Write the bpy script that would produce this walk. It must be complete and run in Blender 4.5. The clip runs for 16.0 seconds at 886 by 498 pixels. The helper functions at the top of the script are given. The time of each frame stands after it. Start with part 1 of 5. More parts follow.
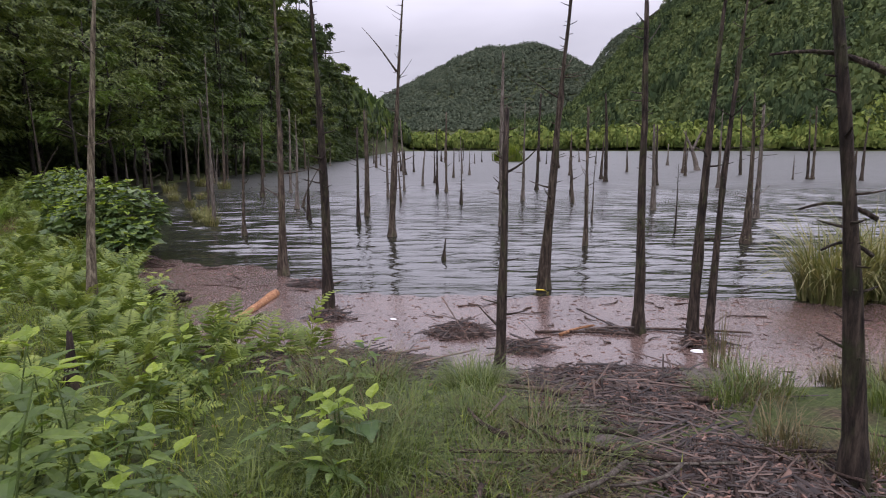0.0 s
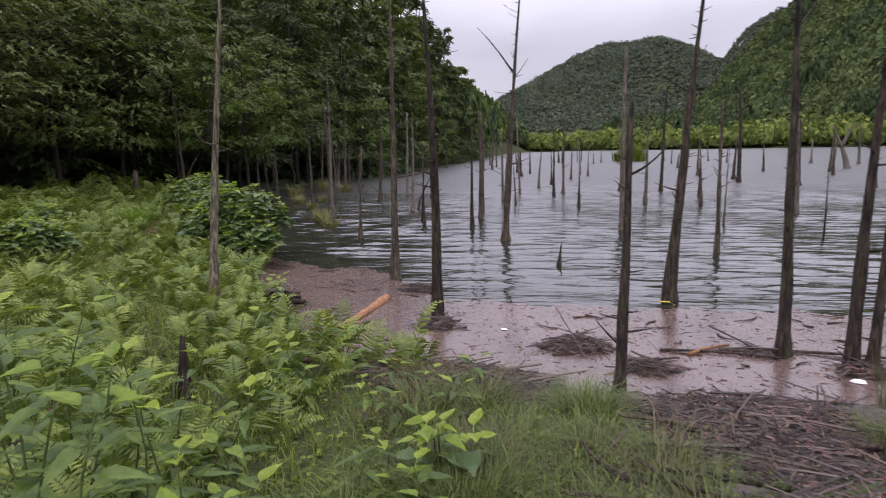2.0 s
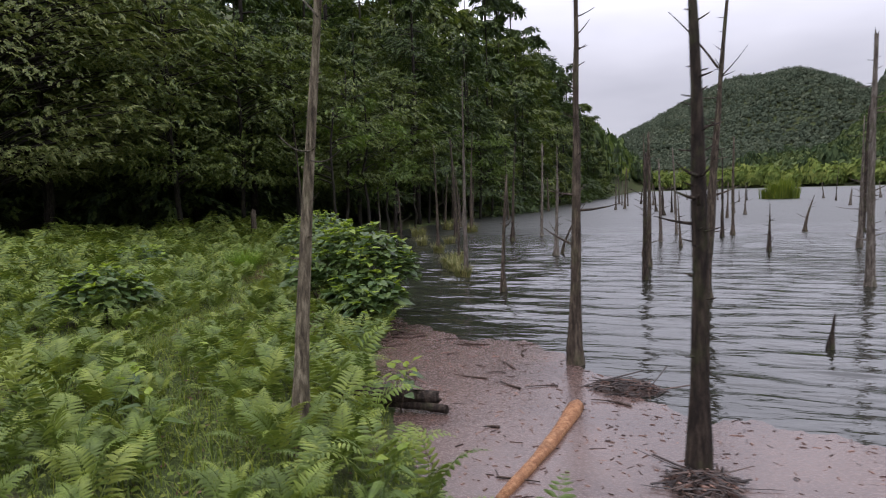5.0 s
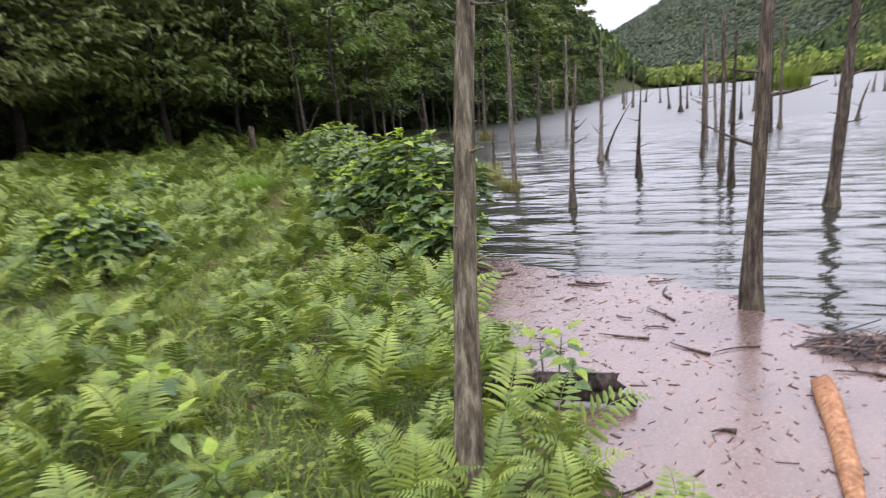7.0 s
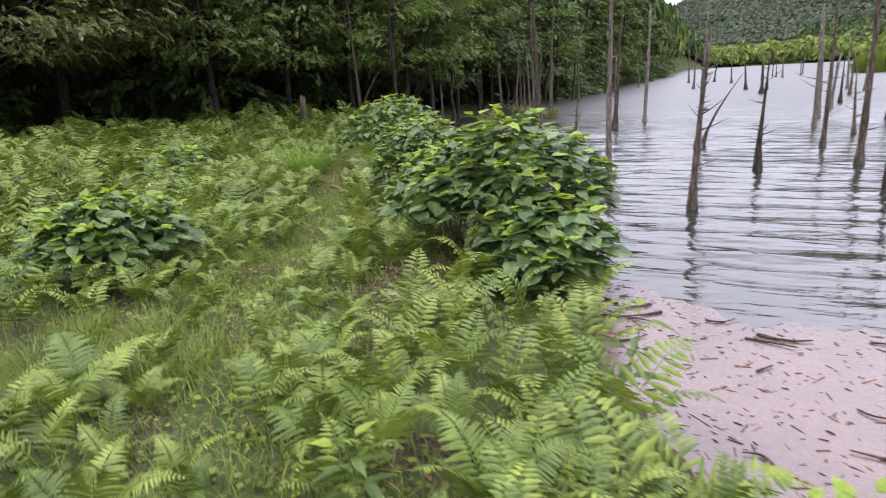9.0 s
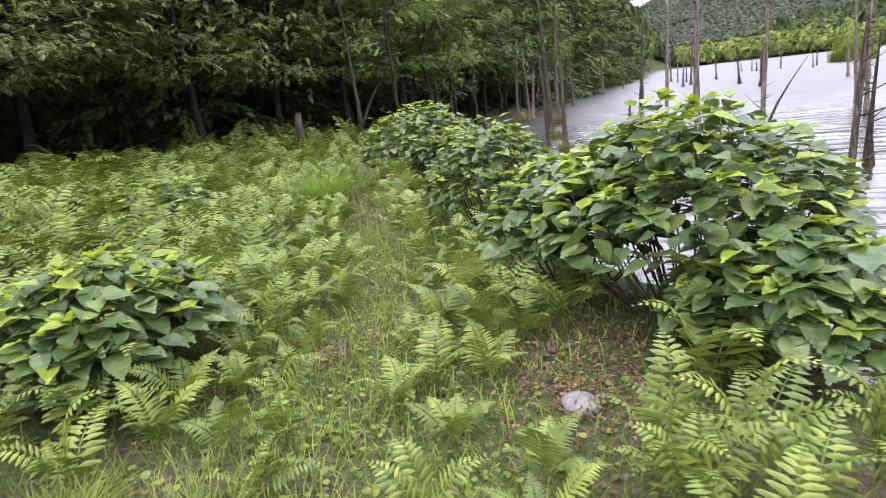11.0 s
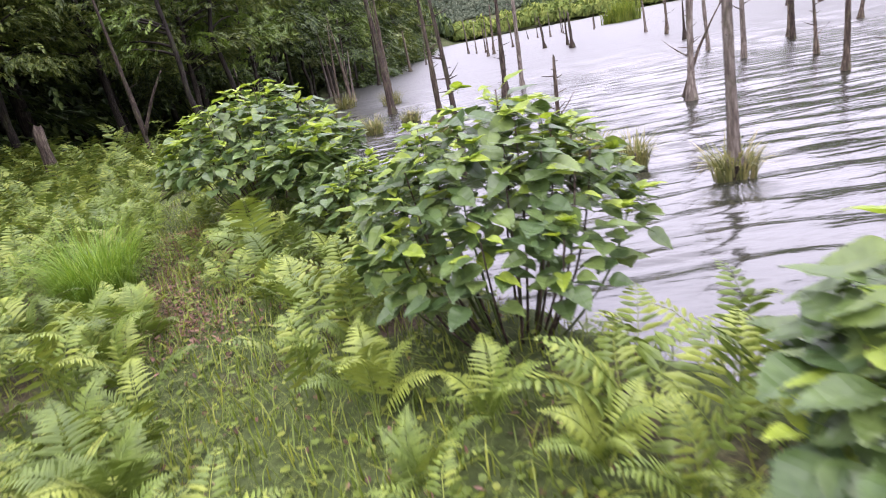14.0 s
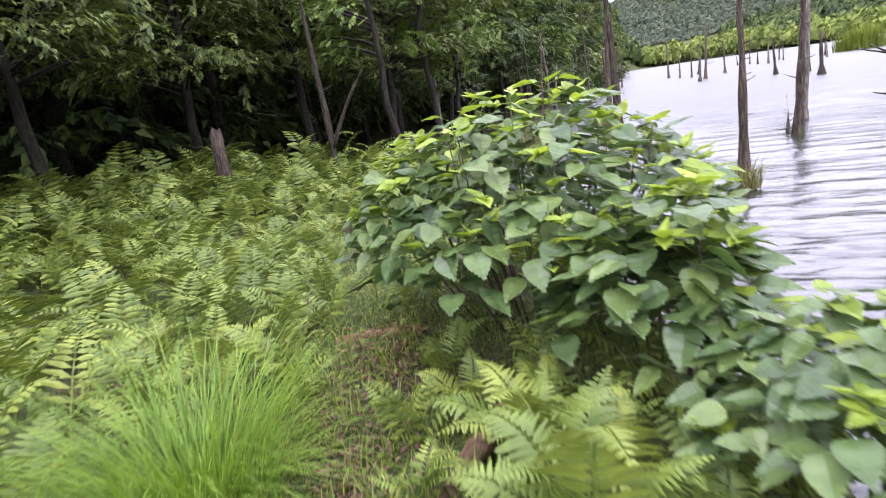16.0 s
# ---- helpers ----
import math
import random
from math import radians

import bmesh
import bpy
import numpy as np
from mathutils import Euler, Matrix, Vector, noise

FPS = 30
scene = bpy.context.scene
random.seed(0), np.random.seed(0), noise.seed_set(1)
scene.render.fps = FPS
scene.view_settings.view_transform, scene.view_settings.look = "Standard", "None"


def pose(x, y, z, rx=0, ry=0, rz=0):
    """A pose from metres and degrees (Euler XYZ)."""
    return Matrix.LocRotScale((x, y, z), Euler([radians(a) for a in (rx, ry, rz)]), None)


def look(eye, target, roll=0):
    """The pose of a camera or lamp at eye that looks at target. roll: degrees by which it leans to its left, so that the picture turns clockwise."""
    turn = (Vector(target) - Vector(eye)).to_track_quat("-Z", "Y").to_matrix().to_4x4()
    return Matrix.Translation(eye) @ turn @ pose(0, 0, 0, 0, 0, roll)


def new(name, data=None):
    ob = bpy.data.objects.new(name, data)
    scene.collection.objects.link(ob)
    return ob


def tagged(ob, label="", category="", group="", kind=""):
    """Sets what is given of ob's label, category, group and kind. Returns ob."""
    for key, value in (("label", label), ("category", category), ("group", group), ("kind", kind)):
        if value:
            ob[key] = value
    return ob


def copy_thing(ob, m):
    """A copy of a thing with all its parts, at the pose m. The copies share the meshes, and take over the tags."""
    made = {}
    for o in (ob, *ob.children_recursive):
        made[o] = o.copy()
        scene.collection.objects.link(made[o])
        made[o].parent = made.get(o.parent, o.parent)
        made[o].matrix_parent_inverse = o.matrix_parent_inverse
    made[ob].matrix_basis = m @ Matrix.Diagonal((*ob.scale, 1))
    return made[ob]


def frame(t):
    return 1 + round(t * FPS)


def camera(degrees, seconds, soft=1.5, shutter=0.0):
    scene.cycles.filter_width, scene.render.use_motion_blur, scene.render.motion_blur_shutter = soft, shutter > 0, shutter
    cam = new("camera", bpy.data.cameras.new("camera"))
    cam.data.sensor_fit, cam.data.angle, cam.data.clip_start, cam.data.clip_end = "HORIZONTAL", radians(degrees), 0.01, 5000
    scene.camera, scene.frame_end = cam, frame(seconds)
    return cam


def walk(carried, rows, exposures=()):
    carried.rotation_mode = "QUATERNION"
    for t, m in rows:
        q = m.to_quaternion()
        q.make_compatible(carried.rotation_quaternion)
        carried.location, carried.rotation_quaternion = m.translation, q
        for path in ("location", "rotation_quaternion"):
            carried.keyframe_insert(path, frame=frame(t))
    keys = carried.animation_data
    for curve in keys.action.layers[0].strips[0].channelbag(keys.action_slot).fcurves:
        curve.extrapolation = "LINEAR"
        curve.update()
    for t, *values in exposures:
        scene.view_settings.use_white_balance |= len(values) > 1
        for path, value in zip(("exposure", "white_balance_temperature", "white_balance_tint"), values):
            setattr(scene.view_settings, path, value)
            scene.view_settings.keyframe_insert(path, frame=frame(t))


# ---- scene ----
import collections

cam = camera(71.3, 16.0, soft=1.0, shutter=0.34)
PATH = [
    (0, (-0.011, 0.01, 1.967), (-0.015, 1.983, 1.641), -0.3),
    (0.5, (0.004, -0.023, 2.003), (0.04, 1.953, 1.691), -0.4),
    (1, (-0.021, -0.026, 2.006), (0.023, 1.95, 1.7), -1.2),
    (1.5, (0.009, 0.055, 1.998), (-0.147, 2.028, 1.706), -1.9),
    (2, (0.002, 0.334, 1.97), (-0.372, 2.273, 1.654), -1.3),
    (2.5, (-0.157, 0.832, 1.95), (-0.611, 2.756, 1.648), -0.1),
    (3, (-0.306, 1.312, 1.936), (-0.795, 3.241, 1.736), 0.4),
    (3.5, (-0.566, 1.862, 1.903), (-0.901, 3.827, 1.732), 0.5),
    (4, (-0.779, 2.304, 1.889), (-1.165, 4.26, 1.737), -0.8),
    (4.5, (-1.067, 2.73, 1.833), (-1.674, 4.628, 1.667), -1.1),
    (4.7, (-1.222, 2.921, 1.803), (-1.914, 4.79, 1.638), -0.5),
    (6.8, (-2.926, 4.392, 1.751), (-3.753, 6.164, 1.33), -8.8),
    (7, (-3.07, 4.502, 1.716), (-3.775, 6.316, 1.256), -4.8),
    (7.5, (-3.414, 4.738, 1.728), (-4.05, 6.585, 1.298), 0.0),
    (8, (-3.574, 5.066, 1.708), (-4.281, 6.874, 1.226), 1.0),
    (8.5, (-3.769, 5.427, 1.704), (-4.538, 7.19, 1.153), 0.3),
    (9, (-4.149, 5.844, 1.711), (-4.977, 7.586, 1.183), -3.3),
    (9.5, (-4.519, 6.163, 1.65), (-5.481, 7.845, 1.159), -5.8),
    (9.7, (-4.698, 6.314, 1.643), (-5.68, 7.994, 1.18), -6.1),
    (11.8, (-6.551, 7.69, 1.493), (-7.153, 9.517, 0.945), -8.5),
    (12, (-6.729, 7.908, 1.456), (-7.311, 9.728, 0.868), -9.3),
    (12.5, (-7.13, 8.447, 1.476), (-7.581, 10.325, 0.955), -6.7),
    (13, (-7.374, 8.991, 1.474), (-7.698, 10.875, 0.886), -9.0),
    (13.5, (-7.646, 9.749, 1.48), (-7.884, 11.638, 0.867), -9.8),
    (14, (-7.868, 10.455, 1.503), (-8.076, 12.345, 0.882), -11.4),
    (14.5, (-8.143, 11.218, 1.52), (-8.53, 13.096, 0.95), -12.5),
    (15, (-8.569, 11.948, 1.517), (-9.149, 13.798, 1.028), -10.7),
    (15.5, (-8.981, 12.665, 1.473), (-9.713, 14.457, 0.971), -11.4),
    (16, (-9.455, 13.327, 1.485), (-10.141, 15.143, 1.007), -8.5),
]
EXPOSURE = [(0.0, -0.5, 6150, 20), (1.5, -0.68, 6150, 20), (2.5, -0.27, 6150, 19), (3.5, -0.74, 6200, 16), (4.5, -0.72, 6150, 15), (6.8, 0.35, 6100, 15), (7.1, 0.3, 6100, 15),
            (7.5, 0.05, 6100, 16), (8.0, 0.18, 6050, 16), (8.5, 0.4, 6050, 16), (9.0, 0.4, 6050, 17), (9.7, 0.52, 6050, 18),
            (11.8, 0.98, 6050, 24), (12.5, 1.1, 5900, 25), (13.0, 0.72, 6200, 25), (13.5, 0.87, 6150, 25), (15.0, 0.75, 6200, 26), (16.0, 0.98, 5900, 24)]
walk(cam, [(t, look(eye, target, roll)) for t, eye, target, roll in PATH], EXPOSURE)

# ---- world and sun: a bright overcast sky ----
world = bpy.data.worlds.new("overcast")
scene.world = world
world.use_nodes = True
wn, wl = world.node_tree.nodes, world.node_tree.links
wn.clear()
w_out = wn.new("ShaderNodeOutputWorld")
w_bg = wn.new("ShaderNodeBackground")
w_sky = wn.new("ShaderNodeTexSky")
w_sky.sky_type = "NISHITA"
w_sky.sun_disc = False
w_sky.sun_elevation, w_sky.sun_rotation = radians(55), radians(200)
w_scale = wn.new("ShaderNodeVectorMath")
w_scale.operation = "SCALE"
w_scale.inputs["Scale"].default_value = 0.08
w_co = wn.new("ShaderNodeTexCoord")
w_map = wn.new("ShaderNodeMapping")
w_map.inputs["Scale"].default_value = (1.5, 1.5, 5.0)
w_noise = wn.new("ShaderNodeTexNoise")
w_noise.inputs["Scale"].default_value = 1.6
w_noise.inputs["Detail"].default_value = 4.0
w_ramp = wn.new("ShaderNodeValToRGB")
w_ramp.color_ramp.elements[0].position, w_ramp.color_ramp.elements[0].color = 0.3, (0.60, 0.59, 0.64, 1)
w_ramp.color_ramp.elements[1].position, w_ramp.color_ramp.elements[1].color = 0.7, (0.84, 0.82, 0.87, 1)
w_mix = wn.new("ShaderNodeMix")
w_mix.data_type = "RGBA"
w_mix.inputs[0].default_value = 0.92
wl.new(w_sky.outputs[0], w_scale.inputs[0])
wl.new(w_co.outputs["Generated"], w_map.inputs[0])
wl.new(w_map.outputs[0], w_noise.inputs["Vector"])
wl.new(w_noise.outputs[0], w_ramp.inputs[0])
wl.new(w_scale.outputs[0], w_mix.inputs[6])
wl.new(w_ramp.outputs[0], w_mix.inputs[7])
# an overcast sky is brighter overhead than at the horizon
w_sep = wn.new("ShaderNodeSeparateXYZ")
w_gain = wn.new("ShaderNodeMapRange")
w_gain.interpolation_type = "SMOOTHSTEP"
for sock, value in zip(("From Min", "From Max", "To Min", "To Max"), (0.13, 0.55, 1.34, 4.6)):
    w_gain.inputs[sock].default_value = value
wl.new(w_co.outputs["Generated"], w_sep.inputs[0])
wl.new(w_sep.outputs[2], w_gain.inputs["Value"])
wl.new(w_mix.outputs[2], w_bg.inputs[0])
wl.new(w_gain.outputs[0], w_bg.inputs[1])
wl.new(w_bg.outputs[0], w_out.inputs[0])

sun_data = bpy.data.lights.new("sun", "SUN")
sun_data.energy, sun_data.angle, sun_data.color = 1.2, radians(25), (1.0, 0.97, 0.93)
sun = new("sun", sun_data)
sun.matrix_world = look((0, 0, 60), (12, 30, 0))


# ---- materials ----
def material(name, roughness=0.7, specular=0.3):
    m = bpy.data.materials.new(name)
    m.use_nodes = True
    b = m.node_tree.nodes["Principled BSDF"]
    b.inputs["Roughness"].default_value = roughness
    b.inputs["Specular IOR Level"].default_value = specular
    return m, m.node_tree.nodes, m.node_tree.links, b


def ramp(nodes, stops):
    r = nodes.new("ShaderNodeValToRGB")
    e = r.color_ramp.elements
    while len(e) < len(stops):
        e.new(0.5)
    for k, (pos, col) in enumerate(stops):
        e[k].position, e[k].color = pos, (*col, 1)
    return r


def noise_tex(nodes, links, scale, detail=4.0, rough=0.55, stretch=None, space="Object"):
    co = nodes.new("ShaderNodeTexCoord")
    n = nodes.new("ShaderNodeTexNoise")
    n.inputs["Scale"].default_value, n.inputs["Detail"].default_value, n.inputs["Roughness"].default_value = scale, detail, rough
    if stretch:
        mp = nodes.new("ShaderNodeMapping")
        mp.inputs["Scale"].default_value = stretch
        links.new(co.outputs[space], mp.inputs[0])
        links.new(mp.outputs[0], n.inputs["Vector"])
    else:
        links.new(co.outputs[space], n.inputs["Vector"])
    return n


def mixed(nodes, links, kind, fac, a, b):
    x = nodes.new("ShaderNodeMix")
    x.data_type, x.blend_type = "RGBA", kind
    for sock, v in ((x.inputs[0], fac), (x.inputs[6], a), (x.inputs[7], b)):
        if hasattr(v, "is_linked"):
            links.new(v, sock)
        elif isinstance(v, tuple):
            sock.default_value = (*v, 1)
        else:
            sock.default_value = v
    return x.outputs[2]


def bumped(nodes, links, b, height, strength, distance):
    bp = nodes.new("ShaderNodeBump")
    bp.inputs["Strength"].default_value, bp.inputs["Distance"].default_value = strength, distance
    links.new(height, bp.inputs["Height"])
    links.new(bp.outputs[0], b.inputs["Normal"])


def foliage(name, dark, mid, light, rough=0.5, through_light=0.3, by="island", grain=9.0, spec=0.35):
    """Leaf: colour differs from leaf to leaf and mottles within, part of the light passes through."""
    m, nodes, links, b = material(name, rough, spec)
    if by == "island":
        rnd = nodes.new("ShaderNodeNewGeometry").outputs["Random Per Island"]
    else:
        rnd = nodes.new("ShaderNodeObjectInfo").outputs["Random"]
    r = ramp(nodes, [(0.0, dark), (0.5, mid), (1.0, light)])
    links.new(rnd, r.inputs[0])
    n = noise_tex(nodes, links, grain, 3.0)
    shade = ramp(nodes, [(0.3, (0.58, 0.58, 0.58)), (0.7, (1.16, 1.06, 1.06))])
    links.new(n.outputs[0], shade.inputs[0])
    col = mixed(nodes, links, "MULTIPLY", 1.0, r.outputs[0], shade.outputs[0])
    links.new(col, b.inputs["Base Color"])
    t = nodes.new("ShaderNodeBsdfTranslucent")
    bright = mixed(nodes, links, "MULTIPLY", 1.0, col, (1.25, 1.25, 0.75))
    links.new(bright, t.inputs[0])
    mx = nodes.new("ShaderNodeMixShader")
    mx.inputs[0].default_value = through_light
    links.new(b.outputs[0], mx.inputs[1])
    links.new(t.outputs[0], mx.inputs[2])
    links.new(mx.outputs[0], nodes["Material Output"].inputs[0])
    return m


def bark(name, dark, mid, light, moss=(0.07, 0.09, 0.03), moss_amount=0.35):
    m, nodes, links, b = material(name, 0.85, 0.2)
    streak = noise_tex(nodes, links, 34.0, 7.0, 0.7, (1.0, 1.0, 0.16))
    r = ramp(nodes, [(0.36, dark), (0.5, mid), (0.64, light)])
    links.new(streak.outputs[0], r.inputs[0])
    patch = noise_tex(nodes, links, 6.0, 5.0, 0.65, (1.0, 1.0, 0.5))
    pr = ramp(nodes, [(0.52, (0, 0, 0)), (0.68, (moss_amount,) * 3)])
    links.new(patch.outputs[0], pr.inputs[0])
    col = mixed(nodes, links, "MIX", pr.outputs[0], r.outputs[0], moss)
    info = nodes.new("ShaderNodeObjectInfo")
    tone = ramp(nodes, [(0.0, (0.75, 0.72, 0.7)), (1.0, (1.2, 1.18, 1.15))])
    links.new(info.outputs["Random"], tone.inputs[0])
    links.new(mixed(nodes, links, "MULTIPLY", 1.0, col, tone.outputs[0]), b.inputs["Base Color"])
    bumped(nodes, links, b, streak.outputs[0], 1.0, 0.03)
    return m


M_FERN = foliage("fern_green", (0.078, 0.124, 0.021), (0.128, 0.192, 0.028), (0.202, 0.258, 0.040), 0.55, 0.2, "object")
M_LEAF = foliage("shrub_leaf", (0.058, 0.108, 0.032), (0.092, 0.156, 0.043), (0.140, 0.210, 0.052), 0.38, 0.25, "object", 14.0)
M_LEAF_YOUNG = foliage("young_leaf", (0.16, 0.25, 0.030), (0.22, 0.32, 0.034), (0.27, 0.37, 0.044), 0.45, 0.4, "object", 14.0)
M_HERB = foliage("herb_leaf", (0.054, 0.098, 0.018), (0.080, 0.138, 0.024), (0.128, 0.198, 0.032), 0.45, 0.35, "object", 14.0)
M_GRASS = foliage("grass_green", (0.080, 0.123, 0.016), (0.126, 0.187, 0.021), (0.207, 0.248, 0.031), 0.55, 0.3)
M_TUFT = foliage("tuft_green", (0.097, 0.193, 0.018), (0.138, 0.253, 0.022), (0.206, 0.314, 0.041), 0.5, 0.35)
M_REED = foliage("pale_reed", (0.095, 0.12, 0.033), (0.165, 0.18, 0.055), (0.28, 0.26, 0.115), 0.6, 0.25)
M_DRYGRASS = foliage("dry_grass", (0.065, 0.075, 0.030), (0.115, 0.110, 0.050), (0.19, 0.15, 0.08), 0.7, 0.2)
M_CEDAR = foliage("cedar_sprays", (0.020, 0.038, 0.011), (0.046, 0.082, 0.020), (0.110, 0.165, 0.036), 0.6, 0.2)
M_BROAD = foliage("broadleaf_sprays", (0.048, 0.080, 0.018), (0.098, 0.145, 0.030), (0.185, 0.235, 0.052), 0.5, 0.25)
M_LIGHTTREE = foliage("pale_sprays", (0.064, 0.121, 0.021), (0.111, 0.181, 0.029), (0.167, 0.253, 0.042), 0.5, 0.3)
M_HILL_RIGHT = foliage("hill_wood", (0.050, 0.076, 0.032), (0.080, 0.116, 0.045), (0.130, 0.166, 0.062), 0.8, 0.15, "island", 0.13, 0.03)
M_HILL_SHORE = foliage("shore_wood", (0.085, 0.130, 0.034), (0.135, 0.185, 0.046), (0.205, 0.250, 0.066), 0.8, 0.15, "island", 0.15, 0.03)
# Green greyed towards blue: distance haze is mixed into this base colour.
M_HILL_FAR_HAZED = foliage("mountain_wood", (0.060, 0.082, 0.054), (0.080, 0.104, 0.068), (0.102, 0.126, 0.082), 0.9, 0.0, "island", 0.06, 0.03)
M_HILL_DARK = foliage("hill_conifers", (0.030, 0.050, 0.024), (0.048, 0.076, 0.034), (0.075, 0.105, 0.046), 0.8, 0.1, "island", 0.13, 0.03)
M_BANKGRASS = foliage("bank_grass", (0.048, 0.082, 0.015), (0.085, 0.130, 0.022), (0.150, 0.185, 0.045), 0.5, 0.25)
M_OLIVE = foliage("olive_sprays", (0.080, 0.115, 0.030), (0.145, 0.185, 0.050), (0.230, 0.265, 0.090), 0.5, 0.3)
M_BARK = bark("weathered_bark", (0.016, 0.012, 0.009), (0.056, 0.043, 0.032), (0.135, 0.110, 0.082))
M_BARK_LICHEN = bark("lichened_bark", (0.035, 0.028, 0.020), (0.125, 0.105, 0.072), (0.30, 0.265, 0.19), (0.10, 0.10, 0.05), 0.4)
M_BARK_DARK = bark("dark_wet_bark", (0.010, 0.007, 0.006), (0.032, 0.024, 0.019), (0.085, 0.066, 0.050), moss_amount=0.5)
M_BARK_PALE = bark("pale_dead_wood", (0.035, 0.028, 0.023), (0.095, 0.080, 0.066), (0.19, 0.17, 0.145), moss_amount=0.3)
# Darker than the bark itself: the wood's inner shade is put into it.
M_LIVEBARK_SHADED = bark("shaded_live_bark", (0.007, 0.006, 0.005), (0.020, 0.016, 0.013), (0.045, 0.038, 0.030))
M_PEELED = bark("peeled_wood", (0.16, 0.075, 0.04), (0.30, 0.15, 0.075), (0.42, 0.25, 0.14), (0.10, 0.05, 0.03), 0.6)
M_STICK = bark("sodden_sticks", (0.020, 0.014, 0.011), (0.060, 0.042, 0.033), (0.14, 0.10, 0.08), (0.03, 0.02, 0.015), 0.4)
M_STEM = bark("green_stem", (0.05, 0.08, 0.02), (0.08, 0.12, 0.03), (0.11, 0.15, 0.05))
M_WOODCUT = bark("cut_wood", (0.10, 0.06, 0.035), (0.17, 0.105, 0.065), (0.24, 0.16, 0.1))


def ground_material():
    m, nodes, links, b = material("bank_soil_and_moss", 0.9, 0.15)
    big = noise_tex(nodes, links, 1.1, 5.0, 0.6)
    fine = noise_tex(nodes, links, 28.0, 5.0, 0.7)
    litter = ramp(nodes, [(0.3, (0.022, 0.015, 0.011)), (0.52, (0.062, 0.042, 0.030)), (0.75, (0.16, 0.112, 0.08))])
    moss = ramp(nodes, [(0.3, (0.022, 0.032, 0.010)), (0.55, (0.052, 0.068, 0.020)), (0.75, (0.095, 0.115, 0.036))])
    links.new(fine.outputs[0], litter.inputs[0])
    links.new(fine.outputs[0], moss.inputs[0])
    where = ramp(nodes, [(0.36, (0, 0, 0)), (0.48, (1, 1, 1))])
    links.new(big.outputs[0], where.inputs[0])
    links.new(mixed(nodes, links, "MIX", where.outputs[0], litter.outputs[0], moss.outputs[0]), b.inputs["Base Color"])
    bumped(nodes, links, b, fine.outputs[0], 0.7, 0.03)
    return m


def water_material():
    m, nodes, links, b = material("pond_water", 0.03, 0.5)
    b.inputs["Base Color"].default_value = (0.018, 0.019, 0.014, 1)
    b.inputs["IOR"].default_value = 1.58
    co = nodes.new("ShaderNodeTexCoord")
    sep = nodes.new("ShaderNodeSeparateXYZ")
    wind = nodes.new("ShaderNodeMapRange")
    for sock, value in zip(("From Min", "From Max", "To Min", "To Max"), (8.0, 36.0, 0.04, 0.36)):
        wind.inputs[sock].default_value = value
    links.new(co.outputs["Object"], sep.inputs[0])
    links.new(sep.outputs[1], wind.inputs["Value"])
    links.new(wind.outputs[0], b.inputs["Roughness"])
    long_wave = noise_tex(nodes, links, 1.0, 2.0, 0.45, (0.75, 3.4, 1.0))
    small = noise_tex(nodes, links, 1.0, 3.0, 0.5, (3.2, 9.0, 1.0))
    calm = noise_tex(nodes, links, 0.12, 2.0)
    add = nodes.new("ShaderNodeMath")
    add.operation = "MULTIPLY_ADD"
    add.inputs[1].default_value = 0.22
    links.new(small.outputs[0], add.inputs[0])
    links.new(long_wave.outputs[0], add.inputs[2])
    scaled = nodes.new("ShaderNodeMath")
    scaled.operation = "MULTIPLY"
    cr = ramp(nodes, [(0.3, (0.6, 0.6, 0.6)), (0.7, (1.1, 1.1, 1.1))])
    links.new(calm.outputs[0], cr.inputs[0])
    links.new(add.outputs[0], scaled.inputs[0])
    links.new(cr.outputs[0], scaled.inputs[1])
    bumped(nodes, links, b, scaled.outputs[0], 1.0, 0.065)
    return m


def mat_material():
    m, nodes, links, b = material("floating_debris_film", 0.22, 0.5)
    fine = noise_tex(nodes, links, 75.0, 6.0, 0.75, (0.8, 1.1, 1.0))
    big = noise_tex(nodes, links, 0.9, 4.0, 0.6)
    r1 = ramp(nodes, [(0.30, (0.055, 0.036, 0.029)), (0.50, (0.104, 0.072, 0.060)), (0.72, (0.165, 0.120, 0.102))])
    links.new(fine.outputs[0], r1.inputs[0])
    r2 = ramp(nodes, [(0.35, (0.74, 0.72, 0.74)), (0.6, (1.05, 1.0, 0.98))])
    links.new(big.outputs[0], r2.inputs[0])
    links.new(mixed(nodes, links, "MULTIPLY", 1.0, r1.outputs[0], r2.outputs[0]), b.inputs["Base Color"])
    rr = ramp(nodes, [(0.4, (0.10, 0.10, 0.10)), (0.65, (0.38, 0.38, 0.38))])
    links.new(fine.outputs[0], rr.inputs[0])
    links.new(rr.outputs[0], b.inputs["Roughness"])
    bumped(nodes, links, b, fine.outputs[0], 0.16, 0.004)
    return m


def mud_material():
    m, nodes, links, b = material("wet_mud", 0.3, 0.5)
    fine = noise_tex(nodes, links, 18.0, 6.0, 0.7)
    r1 = ramp(nodes, [(0.3, (0.022, 0.015, 0.012)), (0.55, (0.065, 0.045, 0.036)), (0.75, (0.12, 0.085, 0.068))])
    links.new(fine.outputs[0], r1.inputs[0])
    links.new(r1.outputs[0], b.inputs["Base Color"])
    rr = ramp(nodes, [(0.42, (0.12, 0.12, 0.12)), (0.6, (0.7, 0.7, 0.7))])
    links.new(fine.outputs[0], rr.inputs[0])
    links.new(rr.outputs[0], b.inputs["Roughness"])
    bumped(nodes, links, b, fine.outputs[0], 0.7, 0.03)
    return m


